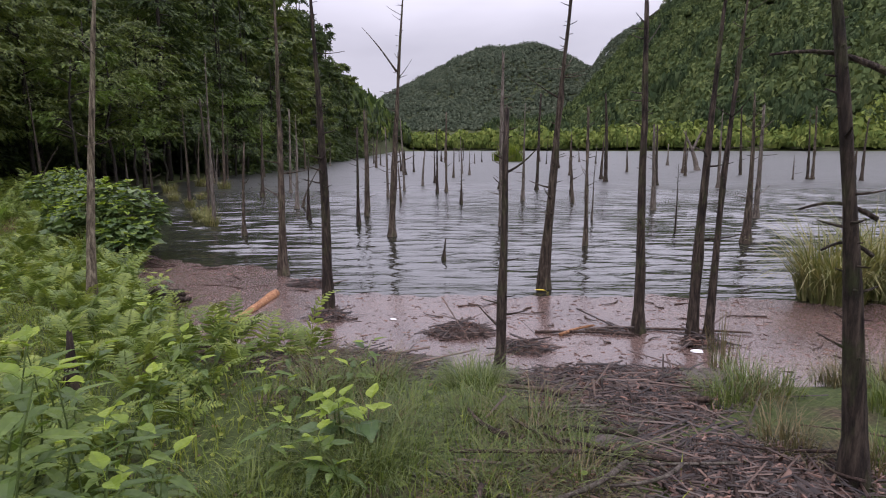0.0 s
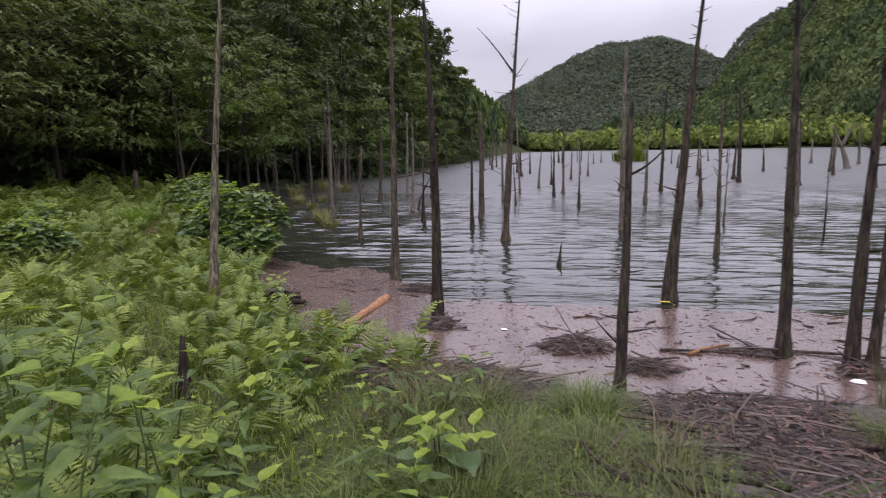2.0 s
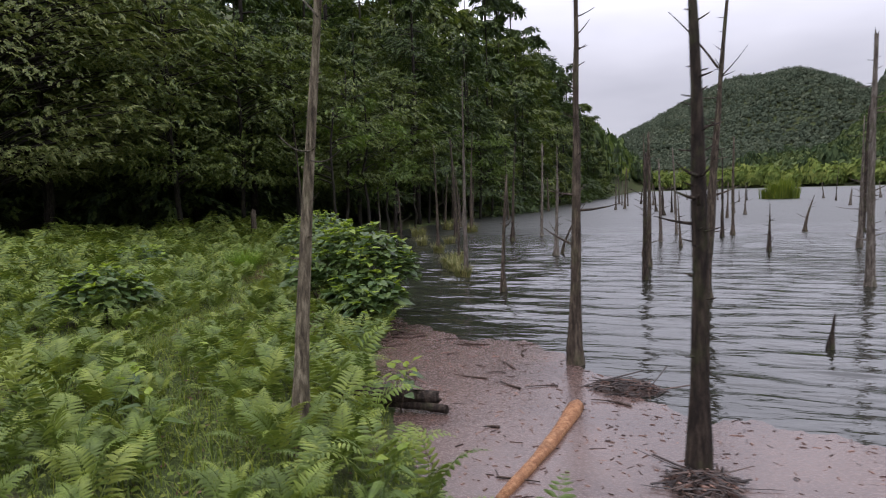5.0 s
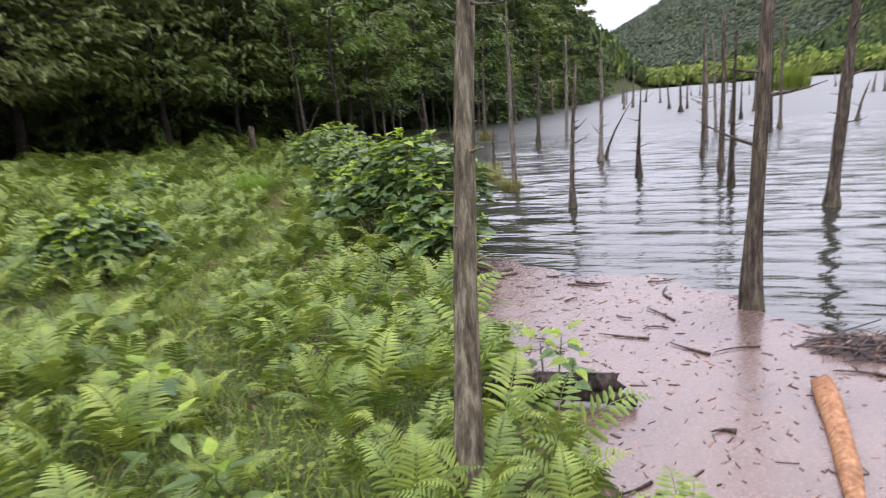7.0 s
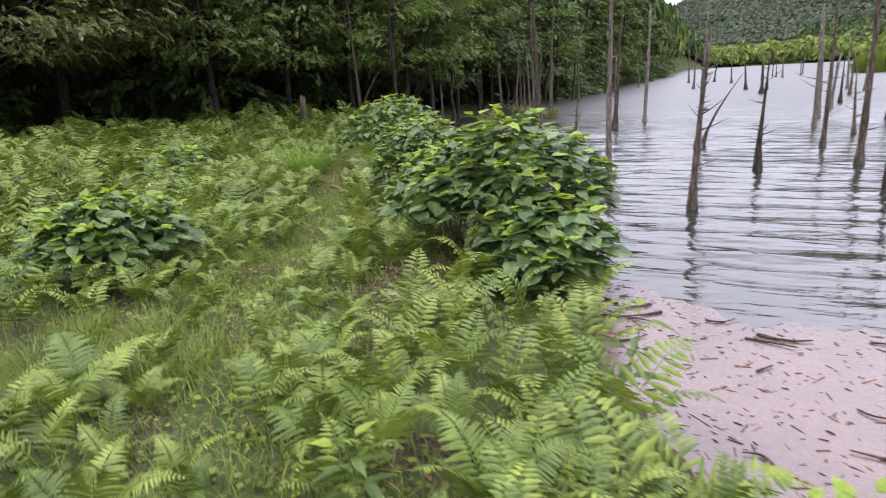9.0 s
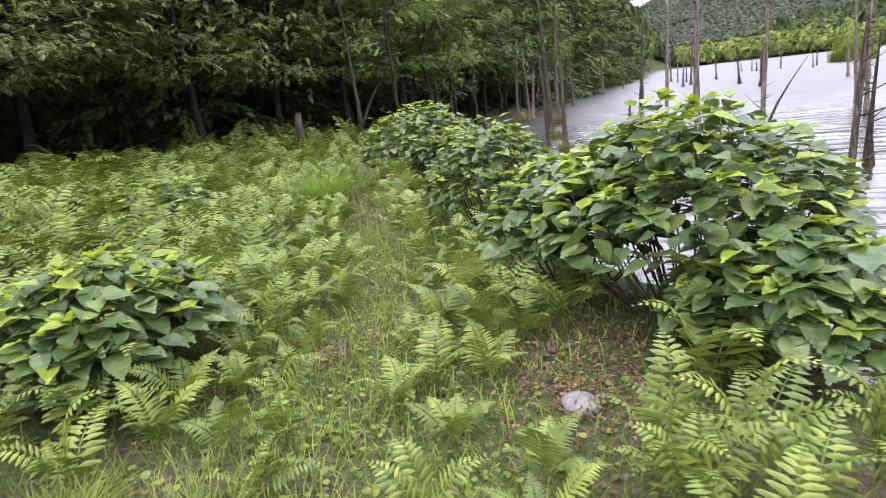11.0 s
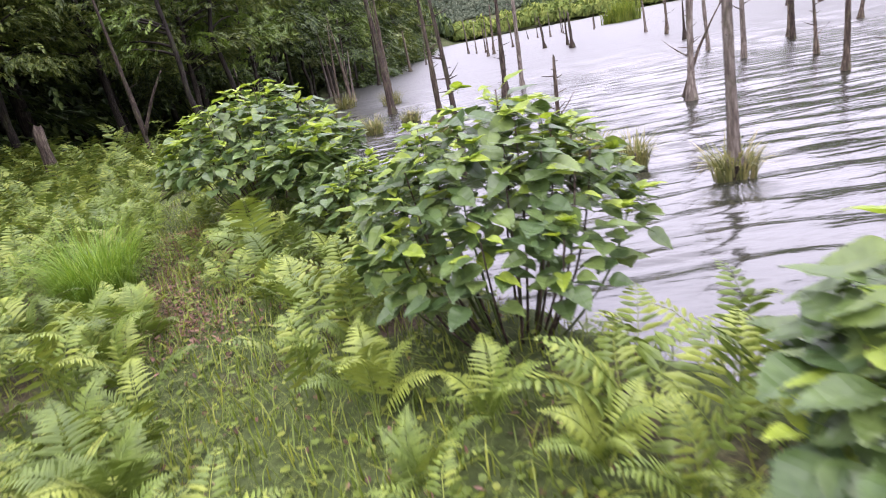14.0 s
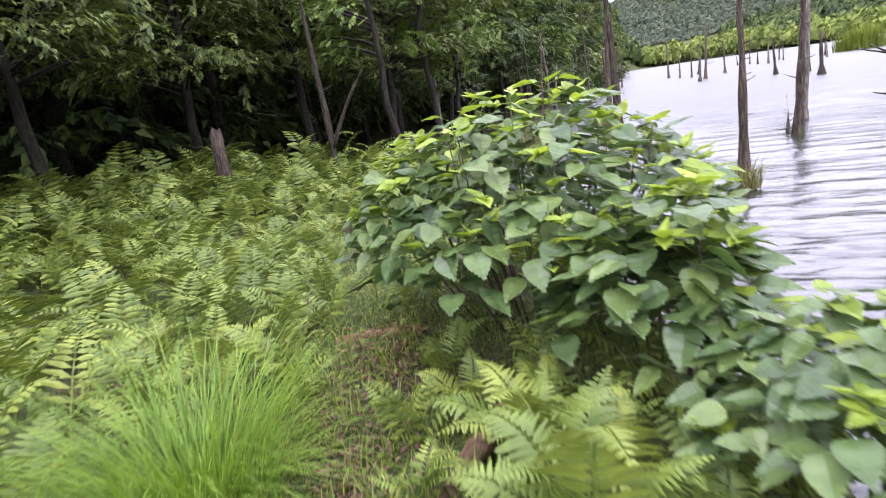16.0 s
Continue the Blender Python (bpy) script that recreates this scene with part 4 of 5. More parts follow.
# ---- distant woods ----
def far_crown(seed, n=90, core=0.8):
    """A distant tree's crown: a lumpy inner body hidden under many leafy tufts that leave an uneven outline."""
    rng = np.random.default_rng(seed)
    bm = bmesh.new()
    bmesh.ops.create_icosphere(bm, subdivisions=1, radius=1.0)
    for p in bm.verts:
        d = p.co.normalized()
        lump = core * (1 + 0.30 * noise.noise(d * 2.3 + Vector((seed * 3.1, 0, 0))))
        p.co = Vector((d.x * lump, d.y * lump, max(d.z, -0.35) * lump))
    bm.verts.ensure_lookup_table()
    v = np.array([p.co[:] for p in bm.verts])
    f = np.array([[p.index for p in q.verts] for q in bm.faces])
    bm.free()
    a, e = rng.uniform(0, 6.283, n), np.arcsin(rng.uniform(-0.25, 1.0, n))
    lump = np.array([1 + 0.34 * noise.noise(Vector((math.cos(p) * math.cos(q) * 2.4 + seed * 3.1, math.sin(p) * math.cos(q) * 2.4, math.sin(q) * 2.4))) for p, q in zip(a, e)])
    at = np.stack([np.cos(a) * np.cos(e), np.sin(a) * np.cos(e), np.sin(e)], -1) * (lump * rng.uniform(0.86, 1.04, n))[:, None]
    tuft_card = np.array([(-0.16, 0, 0), (0, -0.10, 0.05), (0.20, -0.03, -0.03), (0.02, 0.15, 0.03)])
    c = scattered(tuft_card, np.array([(0, 1, 2), (0, 2, 3)]), spin(a + rng.normal(0, 0.35, n), rng.normal(0, 0.4, n), 1.5708 - e + rng.normal(0, 0.4, n)), rng.uniform(0.9, 1.9, n), at)
    return joined([(v, f), c])


FAR_CROWNS = [far_crown(k + 1) for k in range(4)]
HILL_CROWNS = [far_crown(k + 1, 60, 0.72) for k in range(4)]
FARTHEST_CROWNS = [far_crown(k + 1, 20, 0.7) for k in range(4)]


def wood(name, xs, ys, size, mat, label, seed, stretch=1.15, crowns=FAR_CROWNS):
    rng = np.random.default_rng(seed)
    out = []
    pick = rng.integers(0, 4, len(xs))
    zz = height(xs, ys)
    for k in range(4):
        sel = pick == k
        if sel.any():
            s = size[sel][:, None] * np.array([1, 1, stretch]) * rng.uniform(0.8, 1.2, (sel.sum(), 3))
            out.append(scattered(*crowns[k], spin(rng.uniform(0, 6.28, sel.sum())), s, np.stack([xs[sel], ys[sel], zz[sel] + s[:, 2] * 0.55], -1)))
    v, f = joined(out)
    tagged(new(name, mesh_of(name, v, f, mat)), label, "woodland", kind="stuff")


def grid_points(x0, x1, y0, y1, step, seed):
    rng = np.random.default_rng(seed)
    gx, gy = np.meshgrid(np.arange(x0, x1, step), np.arange(y0, y1, step))
    gx = gx.ravel() + rng.uniform(-0.5, 0.5, gx.size) * step
    gy = gy.ravel() + rng.uniform(-0.5, 0.5, gy.size) * step
    return gx, gy


def in_reach(gx, gy, low, high):
    az = np.degrees(np.arctan2(gx, gy))
    return (az > low) & (az < high) & (shore(gx, gy) > 2)


gx, gy = grid_points(-95, -17, 122, 330, 4.4, 1)
ok = in_reach(gx, gy, -45, 20)
wood("far_wood_left", gx[ok], gy[ok], np.random.default_rng(2).uniform(2.2, 3.3, ok.sum()), M_CEDAR, "dark green conifer wood on the far shore slope", 3, 2.4)
gx, gy = grid_points(-60, 460, 120, 650, 5.9, 4)
ok = in_reach(gx, gy, 4, 46) & (shore(gx, gy) > 18) & (shore(gx, gy) < 440)
gx, gy = gx[ok], gy[ok]
dark = bumps(gx, gy, 0.055) + 0.6 * bumps(gx + 40, gy, 0.16) > 0.55
sizes = np.random.default_rng(5).uniform(2.8, 5.8, len(gx))
wood("hill_wood", gx[~dark], gy[~dark], sizes[~dark], M_HILL_RIGHT, "mixed green woodland covering the hillside", 6, 1.1, HILL_CROWNS)
wood("hill_conifers", gx[dark], gy[dark], sizes[dark] * 0.8, M_HILL_DARK, "dark conifers among the hillside woodland", 14, 1.8, HILL_CROWNS)
gx, gy = grid_points(-60, 300, 100, 420, 5.5, 7)
ok = in_reach(gx, gy, -9, 46) & (gy > 150) & (shore(gx, gy) < 34) & (shore(gx, gy) > 3)
wood("shore_wood", gx[ok], gy[ok], np.random.default_rng(8).uniform(2.2, 5.0, ok.sum()), M_HILL_SHORE, "light green trees and scrub along the far shore", 9)
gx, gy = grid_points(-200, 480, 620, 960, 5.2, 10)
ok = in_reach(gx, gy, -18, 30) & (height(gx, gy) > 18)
wood("mountain_wood", gx[ok], gy[ok], np.random.default_rng(11).uniform(2.9, 4.6, ok.sum()), M_HILL_FAR_HAZED, "distant mountain forest with haze tinted into its green", 12, 1.0, FARTHEST_CROWNS)

# reedy islet and the far shore's fringe
rg = np.random.default_rng(13)
for k in range(9):
    a = rg.uniform(0, 6.28)
    tuft(8.5 + math.cos(a) * rg.uniform(0, 2.2), 85 + math.sin(a) * 1.2, 0.9, rg.uniform(1.7, 2.6), 160, M_GRASS, "round islet of bright green reeds in the pond", 900 + k, 0.35, 0.09, 0.0, group="reed islet")


# ---- floating and stranded things ----
def lying(name, a, b, r0, r1, mat, label, category, seed, bend=0.05, group="", jag=0.03, sides=9):
    rng = np.random.default_rng(seed)
    a, b = np.array(a, float), np.array(b, float)
    mid = (a + b) / 2
    n = 9
    u = np.linspace(0, 1, n)[:, None]
    d = b - a
    sideways = np.array([-d[1], d[0], 0]) / (np.linalg.norm(d[:2]) + 1e-9)
    p = a + d * u + sideways * bend * np.sin(u * 3.14) - mid
    v, f = tube(p, np.linspace(r0, r1, n) * (1 + 0.06 * rng.normal(0, 1, n)), sides, 0.10, rng, jag)
    ob = new(name, mesh_of(name, v, f, mat, True))
    ob.location = mid
    return tagged(ob, label, category, group)


lying("peeled_log", (-2.47, 6.50, 0.012), (-2.30, 8.16, 0.022), 0.032, 0.062, M_PEELED, "orange peeled log floating half sunk in the debris", "log", 1, -0.03)
lying("rotten_log", (-4.15, 7.45, 0.20), (-3.36, 7.78, 0.12), 0.062, 0.05, M_BARK_DARK, "dark rotten log jutting from the bank over the water", "log", 2, 0.02)
lying("rotten_log", (-4.1, 7.6, 0.10), (-3.27, 7.72, 0.05), 0.05, 0.036, M_BARK_DARK, "dark rotten log jutting from the bank over the water", "log", 3, 0.03)
lying("wood_piece", (-11.35, 16.35, 0.13), (-10.85, 16.52, 0.15), 0.05, 0.035, M_WOODCUT, "weathered broken branch lying across the path", "branch", 4, 0.04)
lying("wood_piece", (-10.25, 15.0, 0.08), (-10.05, 15.5, 0.3), 0.05, 0.04, M_WOODCUT, "mossy rotting log end beside the path", "log", 5, 0.02)
lying("dead_pole", (0.95, 6.35, 0.02), (2.0, 6.2, 0.03), 0.015, 0.008, M_STICK, "thin dark pole floating among the debris", "stick", 6, 0.06)
lying("dead_pole", (1.5, 6.4, 0.02), (3.2, 6.25, 0.03), 0.02, 0.01, M_STICK, "thin dark pole floating among the debris", "stick", 7, 0.10)
lying("pale_stick", (1.2, 6.25, 0.02), (1.62, 6.55, 0.03), 0.022, 0.012, M_PEELED, "pale peeled stick floating on the brown film", "stick", 8, 0.03)
forked = dead_tree(-14.4, 22.2, -0.25, 4.6, 0.13, 4, M_BARK_DARK, 312, label="slim forked brown trunk at the edge of the wood")
limb(forked, (-0.03, 0, 0.75), (0.65, 0.1, 1.9), 0.035, 0.018, M_BARK_DARK, 0.08)
dead_tree(-2.47, 3.9, 0.02, 0.42, 0.09, 0, M_BARK_DARK, 310, snapped=True, label="short dark rotten stump among the ferns")
dead_tree(-15.3, 20.6, 0.0, 1.45 - ground_z(-15.3, 20.6), 0.2, 0, M_BARK, 311, snapped=True, label="cut brown stump rising behind the ferns", end=0.95)


def chips(n, xs, ys, z, long, wide, thick, seed, flat=True):
    """Slivers of wood and bark: joined arrays."""
    rng = np.random.default_rng(seed)
    t = np.array([(-0.5, -0.5, 0), (0.5, -0.35, 0), (0.6, 0.4, 0), (-0.45, 0.5, 0), (-0.4, -0.3, 1), (0.45, -0.3, 1), (0.4, 0.3, 1), (-0.4, 0.3, 1)])
    f = np.array([(0, 1, 5), (0, 5, 4), (1, 2, 6), (1, 6, 5), (2, 3, 7), (2, 7, 6), (3, 0, 4), (3, 4, 7), (4, 5, 6), (4, 6, 7)])
    size = np.stack([long * rng.lognormal(0, 0.55, n), wide * rng.lognormal(0, 0.4, n), thick * rng.uniform(0.5, 1.5, n)], -1)
    tilt = rng.normal(0, 0.03 if flat else 0.35, n)
    return scattered(t, f, spin(rng.uniform(0, 6.28, n), tilt, rng.normal(0, 0.03 if flat else 0.35, n)), size, np.stack([xs, ys, z], -1))


rc = np.random.default_rng(15)
n_c = 5200
cx = rc.uniform(-5.5, 9, n_c)
lo, hi = np.interp(cx, SHORE_X, SHORE_Y) - 0.1, mat_edge(cx) - 0.02
cy = lo + (hi - lo) * rc.beta(0.9, 1.0, n_c)
v, f = chips(n_c, cx, cy, np.full(n_c, 0.004), 0.035, 0.009, 0.006, 16)
tagged(new("floating_chips", mesh_of("floating_chips", v, f, M_CHIP)), "small brown chips of bark and reed floating on the pond", "debris", kind="stuff")
for k in range(85):
    x = rc.uniform(-5.2, 6.5)
    lo, hi = float(np.interp(x, SHORE_X, SHORE_Y)), float(mat_edge(x))
    y = rc.uniform(lo + 0.1, hi - 0.05)
    a, ln = rc.uniform(0, 6.28), rc.uniform(0.10, 0.42)
    lying("floating_stick", (x, y, 0.014), (x + math.cos(a) * ln, y + math.sin(a) * ln * 0.8, 0.018), rc.uniform(0.005, 0.014), 0.004, M_STICK, "sodden dark stick floating on the brown film", "stick", 600 + k, rc.uniform(-0.05, 0.05), "floating sticks", 0.005, 5)


def debris_heap(x, y, rx, ry, tall, n, label, seed):
    """A mound of sodden sticks and bark: a lumpy foot and many sticks laid over it."""
    rng = np.random.default_rng(seed)
    root = new("debris_heap")
    root.location = (x, y, max(0.0, ground_z(x, y) - 0.02))
    g = 15
    s = np.linspace(-1.1, 1.1, g)
    hx, hy = np.meshgrid(s, s)
    q = np.hypot(hx, hy)
    hz = tall * (np.clip(1 - q ** 2, -0.5, 1) + 0.5 * rng.random((g, g)) - 0.45)
    v = np.stack([hx * rx, hy * ry, hz], -1).reshape(-1, 3)
    i = np.arange(g * g).reshape(g, g)
    fq = np.stack([i[:-1, :-1], i[:-1, 1:], i[1:, 1:], i[1:, :-1]], -1).reshape(-1, 4)
    part_of("mud", mesh_of("mud", v, fq, M_MUD, True), root)
    pieces = []
    for k in range(n):
        a, q = rng.uniform(0, 6.28), math.sqrt(rng.uniform(0, 1)) * 1.05
        c = np.array([math.cos(a) * q * rx, math.sin(a) * q * ry, tall * max(0.0, 1 - q * q) + rng.uniform(0, 0.02)])
        ln, yaw = rng.lognormal(-2.6, 0.65), rng.uniform(0, 6.28)
        d = np.array([math.cos(yaw), math.sin(yaw), rng.normal(0, 0.16)]) * ln
        r = rng.uniform(0.003, 0.011) * (0.6 + ln)
        pieces.append(tube([c - d, c + np.array([0, 0, 0.008]), c + d], [r, r * 0.9, r * 0.5], 4))
    v, f = joined(pieces)
    tagged(part_of("drift_litter", mesh_of("drift_litter", v, f, M_DRIFT), root), kind="stuff")
    a, q = rng.uniform(0, 6.28, n), np.sqrt(rng.uniform(0, 1, n))
    v, f = chips(n, np.cos(a) * q * rx, np.sin(a) * q * ry, tall * (1 - q * q) + 0.012, 0.034, 0.012, 0.007, seed, False)
    tagged(part_of("bark_litter", mesh_of("bark_litter", v, f, M_CHIP), root), kind="stuff")
    return tagged(root, label, "debris", "heaps of drift debris")


debris_heap(0.16, 6.38, 0.34, 0.22, 0.09, 260, "mound of sodden sticks and leaves floating by a trunk", 1)
debris_heap(0.78, 5.85, 0.22, 0.2, 0.06, 140, "small mound of sodden sticks beside a trunk", 2)
debris_heap(-0.55, 5.35, 0.26, 0.14, 0.06, 140, "small mound of sodden sticks at the waterline", 3)
debris_heap(-1.95, 8.75, 0.30, 0.18, 0.07, 140, "small raft of bark and sticks beside a trunk", 4)
debris_heap(-1.38, 7.02, 0.2, 0.2, 0.08, 150, "ring of bark litter round a trunk foot", 5)
debris_heap(2.55, 5.95, 0.2, 0.16, 0.09, 130, "ring of bark litter round a trunk foot", 6)
debris_heap(1.85, 6.38, 0.2, 0.14, 0.04, 40, "ring of bark litter round a trunk foot", 11)
debris_heap(0.45, 4.95, 0.36, 0.22, 0.07, 90, "ring of sticks and mud round a trunk foot", 12)
debris_heap(1.35, 4.95, 0.4, 0.2, 0.06, 80, "low mound of dark drift sticks in the shallows", 7)
debris_heap(1.95, 5.0, 0.35, 0.2, 0.09, 90, "low mound of dark drift sticks in the shallows", 8)
debris_heap(1.2, 3.8, 1.05, 1.05, 0.09, 1700, "wide bed of dark drift sticks and mud on the bank", 9)
debris_heap(-1.1, 4.75, 1.05, 0.45, 0.09, 900, "bed of drift reeds and bark chips along the bank", 10)
debris_heap(0.35, 2.9, 0.7, 0.5, 0.05, 420, "thin spread of drift sticks over flattened grass", 13)
debris_heap(1.45, 2.65, 1.0, 0.7, 0.07, 1100, "wide bed of dark drift sticks and mud on the bank", 14)

rd = np.random.default_rng(44)
for k in range(34):
    x, y = (rd.normal(1.25, 0.55), rd.uniform(2.4, 4.7)) if k < 24 else (rd.uniform(-1.9, -0.2), rd.uniform(4.5, 5.0))
    a, ln, r0 = rd.normal(2.7, 0.7), rd.uniform(0.22, 0.75), rd.uniform(0.007, 0.022)
    bx, by = x + math.cos(a) * ln, y + math.sin(a) * ln
    lying("drift_branch", (x, y, max(0.0, ground_z(x, y)) + 0.09), (bx, by, max(0.0, ground_z(bx, by)) + 0.08), r0, r0 * 0.55, (M_STICK, M_BARK_DARK, M_STICK, M_BARK_PALE)[k % 4],
          "sodden broken branch lying on the drift bed", "branch", 750 + k, rd.uniform(-0.06, 0.06), "drift branches", 0.01, 6)

for k, (sx, sy) in enumerate(((2.42, 5.72), (-1.55, 6.25), (-3.55, 7.95), (-0.6, 6.9), (-2.2, 6.2))):
    bm = bmesh.new()
    bmesh.ops.create_icosphere(bm, subdivisions=2, radius=0.045 if k == 0 else 0.025)
    for p in bm.verts:
        p.co = Vector((p.co.x * 1.4, p.co.y, p.co.z * 0.3)) * (1 + 0.5 * noise.noise(p.co * 40 + Vector((k, 0, 0))))
    me = bpy.data.meshes.new("plastic_scrap")
    bm.to_mesh(me)
    bm.free()
    me.materials.append(M_SCRAP)
    ob = new("plastic_scrap", me)
    ob.location = (sx, sy, 0.014)
    tagged(ob, "small crumpled white plastic scrap floating on the debris", "litter", "scraps")
bm = bmesh.new()
bmesh.ops.create_icosphere(bm, subdivisions=3, radius=0.085)
for p in bm.verts:
    p.co = Vector((p.co.x * 1.1, p.co.y * 0.9, p.co.z * 0.55)) * (1 + 0.35 * noise.noise(p.co * 11))
me = bpy.data.meshes.new("stone")
bm.to_mesh(me)
bm.free()
me.materials.append(M_STONE)
stone = new("stone", me)
stone.location = (-6.38, 9.66, ground_z(-6.38, 9.66) + 0.02)
tagged(stone, "pale angular stone lying on the trodden path", "stone")

# ---- the bank's plants ----
shrub(-5.92, 11.05, 0.86, 1.3, 40, "large leafy green shrub hanging over the water", 1)
shrub(-6.72, 11.5, 0.6, 0.98, 20, "leafy green shrub beside the grassy path", 12)
shrub(-5.45, 10.35, 0.55, 0.72, 20, "low lobe of leafy green shrub at the water's edge", 2)
shrub(-7.9, 13.32, 0.68, 1.18, 34, "broad-leaved green shrub beside the path and water", 3, 5, 0.78)
shrub(-10.15, 16.6, 0.98, 1.35, 42, "rounded broad-leaved shrub with pale young tips", 4, 5, 0.9)
shrub(-8.95, 15.1, 0.45, 0.78, 14, "low broad-leaved shrub at the water's edge", 5, 5, 0.8)
shrub(-8.95, 9.35, 0.6, 0.82, 24, "clump of broad-leaved nettle plants among ferns", 6)
shrub(-9.5, 15.75, 0.4, 0.98, 10, "lobe of broad-leaved shrub with pale tips", 8)
shrub(-3.75, 7.75, 0.28, 0.42, 5, "young leafy shoot growing by the rotten log", 7, 4, 0.8)
shrub(-5.55, 6.72, 0.24, 0.32, 4, "young nettle with broad ribbed leaves", 9, 4, 0.9)
shrub(-12.6, 13.2, 0.8, 0.75, 16, "clump of broad-leaved nettle plants among ferns", 10)
shrub(-0.52, 3.0, 0.22, 0.32, 4, "small broad-leaved plant on the grassy bank", 11, 4, 0.8)

for k, (hx_, hy_, tl, pr) in enumerate(((-1.2, 1.5, 1.0, 9), (-1.35, 1.55, 1.05, 9), (-1.05, 1.55, 0.7, 8), (-1.3, 1.85, 0.85, 9), (-1.6, 1.75, 1.15, 10), (-1.45, 2.2, 0.8, 8), (-1.9, 2.05, 1.1, 9), (-2.3, 2.7, 0.95, 8), (-1.55, 1.95, 0.95, 8), (-1.15, 1.75, 0.75, 7), (-1.75, 2.4, 0.85, 8), (-1.25, 2.35, 0.5, 6), (-2.1, 2.3, 1.0, 8),
                                        (-1.0, 2.1, 0.45, 5), (-2.0, 3.1, 0.6, 6), (-1.6, 2.9, 0.5, 6), (-2.6, 3.0, 0.7, 7), (-1.85, 4.1, 0.4, 6), (-2.4, 4.9, 0.45, 6),
                                        (-1.75, 4.7, 0.35, 5), (-2.7, 5.6, 0.4, 6), (-4.95, 6.0, 0.4, 5), (-4.6, 8.7, 0.55, 6), (-5.3, 7.3, 0.4, 6), (-4.5, 5.9, 0.35, 5))):
    herb(hx_, hy_, tl, pr, 20 + k, lean=(0.12 - 0.03 * (k % 7), 0.05))

PATH_X = [0.0, -0.3, -1.0, -3.0, -4.1, -4.9, -6.5, -7.4, -7.9, -8.6, -9.6, -10.6, -11.2, -12.5]
PATH_Y = [-1.0, 1.3, 2.7, 4.4, 5.9, 6.7, 7.9, 9.2, 10.6, 12.0, 13.6, 15.0, 16.5, 19.0]


def path_gap(x, y):
    """Distance from the trodden line."""
    best = 1e9
    for ax, ay, bx, by in zip(PATH_X, PATH_Y, PATH_X[1:], PATH_Y[1:]):
        dx, dy = bx - ax, by - ay
        u = min(1, max(0, ((x - ax) * dx + (y - ay) * dy) / (dx * dx + dy * dy)))
        best = min(best, math.hypot(x - ax - u * dx, y - ay - u * dy))
    return best


SHRUBS = [(-6.15, 11.15, 0.75), (-7.95, 13.25, 0.68), (-10.15, 16.6, 0.75), (-8.95, 9.35, 0.45), (-11.05, 14.75, 0.66), (-6.38, 9.66, 0.42), (-6.3, 10.15, 0.38), (-6.15, 8.95, 0.25), (-6.72, 11.5, 0.72), (-10.35, 14.4, 0.25)]
rf = np.random.default_rng(91)
ferns, bed = [], []
for k, (x, y, big) in enumerate(((-9.66, 14.75, 1.3), (-9.9, 15.2, 1.05), (-9.45, 14.3, 0.9), (-7.05, 10.15, 1.0), (-6.6, 10.85, 0.7), (-8.5, 12.6, 1.0))):
    ferns.append((x, y))
    fern(x, y, big * 0.85, 8, True, 900 + k)
sown = collections.defaultdict(list)
for x, y in ferns:
    sown[(int(x // 0.4), int(y // 0.4))].append((x, y))
tx, ty = rf.uniform(-19.5, -0.9, 26000), rf.uniform(1.6, 23, 26000)
td = shore(tx, ty)
fit_for = (td > np.where(ty < 8, 0.28, 0.1)) & (tx > np.interp(ty, EDGE_Y, EDGE_X) - 1) & (tx > -7 - ty) & ~((ty < 4.6) & (tx > -1.25 - 0.25 * (ty > 3.2)))
for x, y, d in zip(tx[fit_for], ty[fit_for], td[fit_for]):
    if len(ferns) + len(bed) >= 1250:
        break
    x, y = float(x), float(y)
    gap = path_gap(x, y)
    clear = 0.4 if y < 3 else 0.18 if y < 9 else 0.24
    if gap < clear or any(math.hypot(x - a, y - b) < c for a, b, c in SHRUBS):
        continue
    if (x + 7.7) ** 2 + (y - 8.0) ** 2 < 0.5:
        continue
    space = 0.25 if gap < 1.3 else 0.34
    cx_, cy_ = int(x // 0.4), int(y // 0.4)
    if any((x - a) ** 2 + (y - b) ** 2 < space * space for i in (-1, 0, 1) for j in (-1, 0, 1) for a, b in sown[(cx_ + i, cy_ + j)]):
        continue
    sown[(cx_, cy_)].append((x, y))
    big = 0.55 + 0.42 * min(1, gap / 1.8) + 0.85 * min(1, max(0, gap - 2.0) / 3)
    if d < 0.8:
        big = min(big, 0.85)
    big *= rf.uniform(0.75, 1.15)
    if gap < 1.7 and len(ferns) < 300:
        ferns.append((x, y))
        fern(x, y, big, int(rf.integers(5, 8)), gap < 0.95 and y < 16, 1000 + len(ferns))
    else:
        bed.append((x, y, big))
pieces = []
bed = np.array(bed)
for k in range(3):
    at = np.repeat(bed[k::3], 6, 0)
    n_b = len(at)
    rot = spin(rf.uniform(0, 6.28, n_b), rf.uniform(0.0, 0.6, n_b), rf.uniform(-0.3, 0.3, n_b))
    pieces.append(scattered(*FROND_SHAPES[k], rot, at[:, 2] * rf.uniform(0.75, 1.15, n_b), np.stack([at[:, 0], at[:, 1], height(at[:, 0], at[:, 1]) - 0.01], -1)))
v, f = joined(pieces)
M_FERN_BED = foliage("fern_bed_green", (0.078, 0.124, 0.021), (0.128, 0.192, 0.028), (0.202, 0.258, 0.040), 0.55, 0.2, "island")
tagged(new("fern_bed", mesh_of("fern_bed", v, f, M_FERN_BED)), "dense bed of light green ferns before the wood", "ferns", kind="stuff")

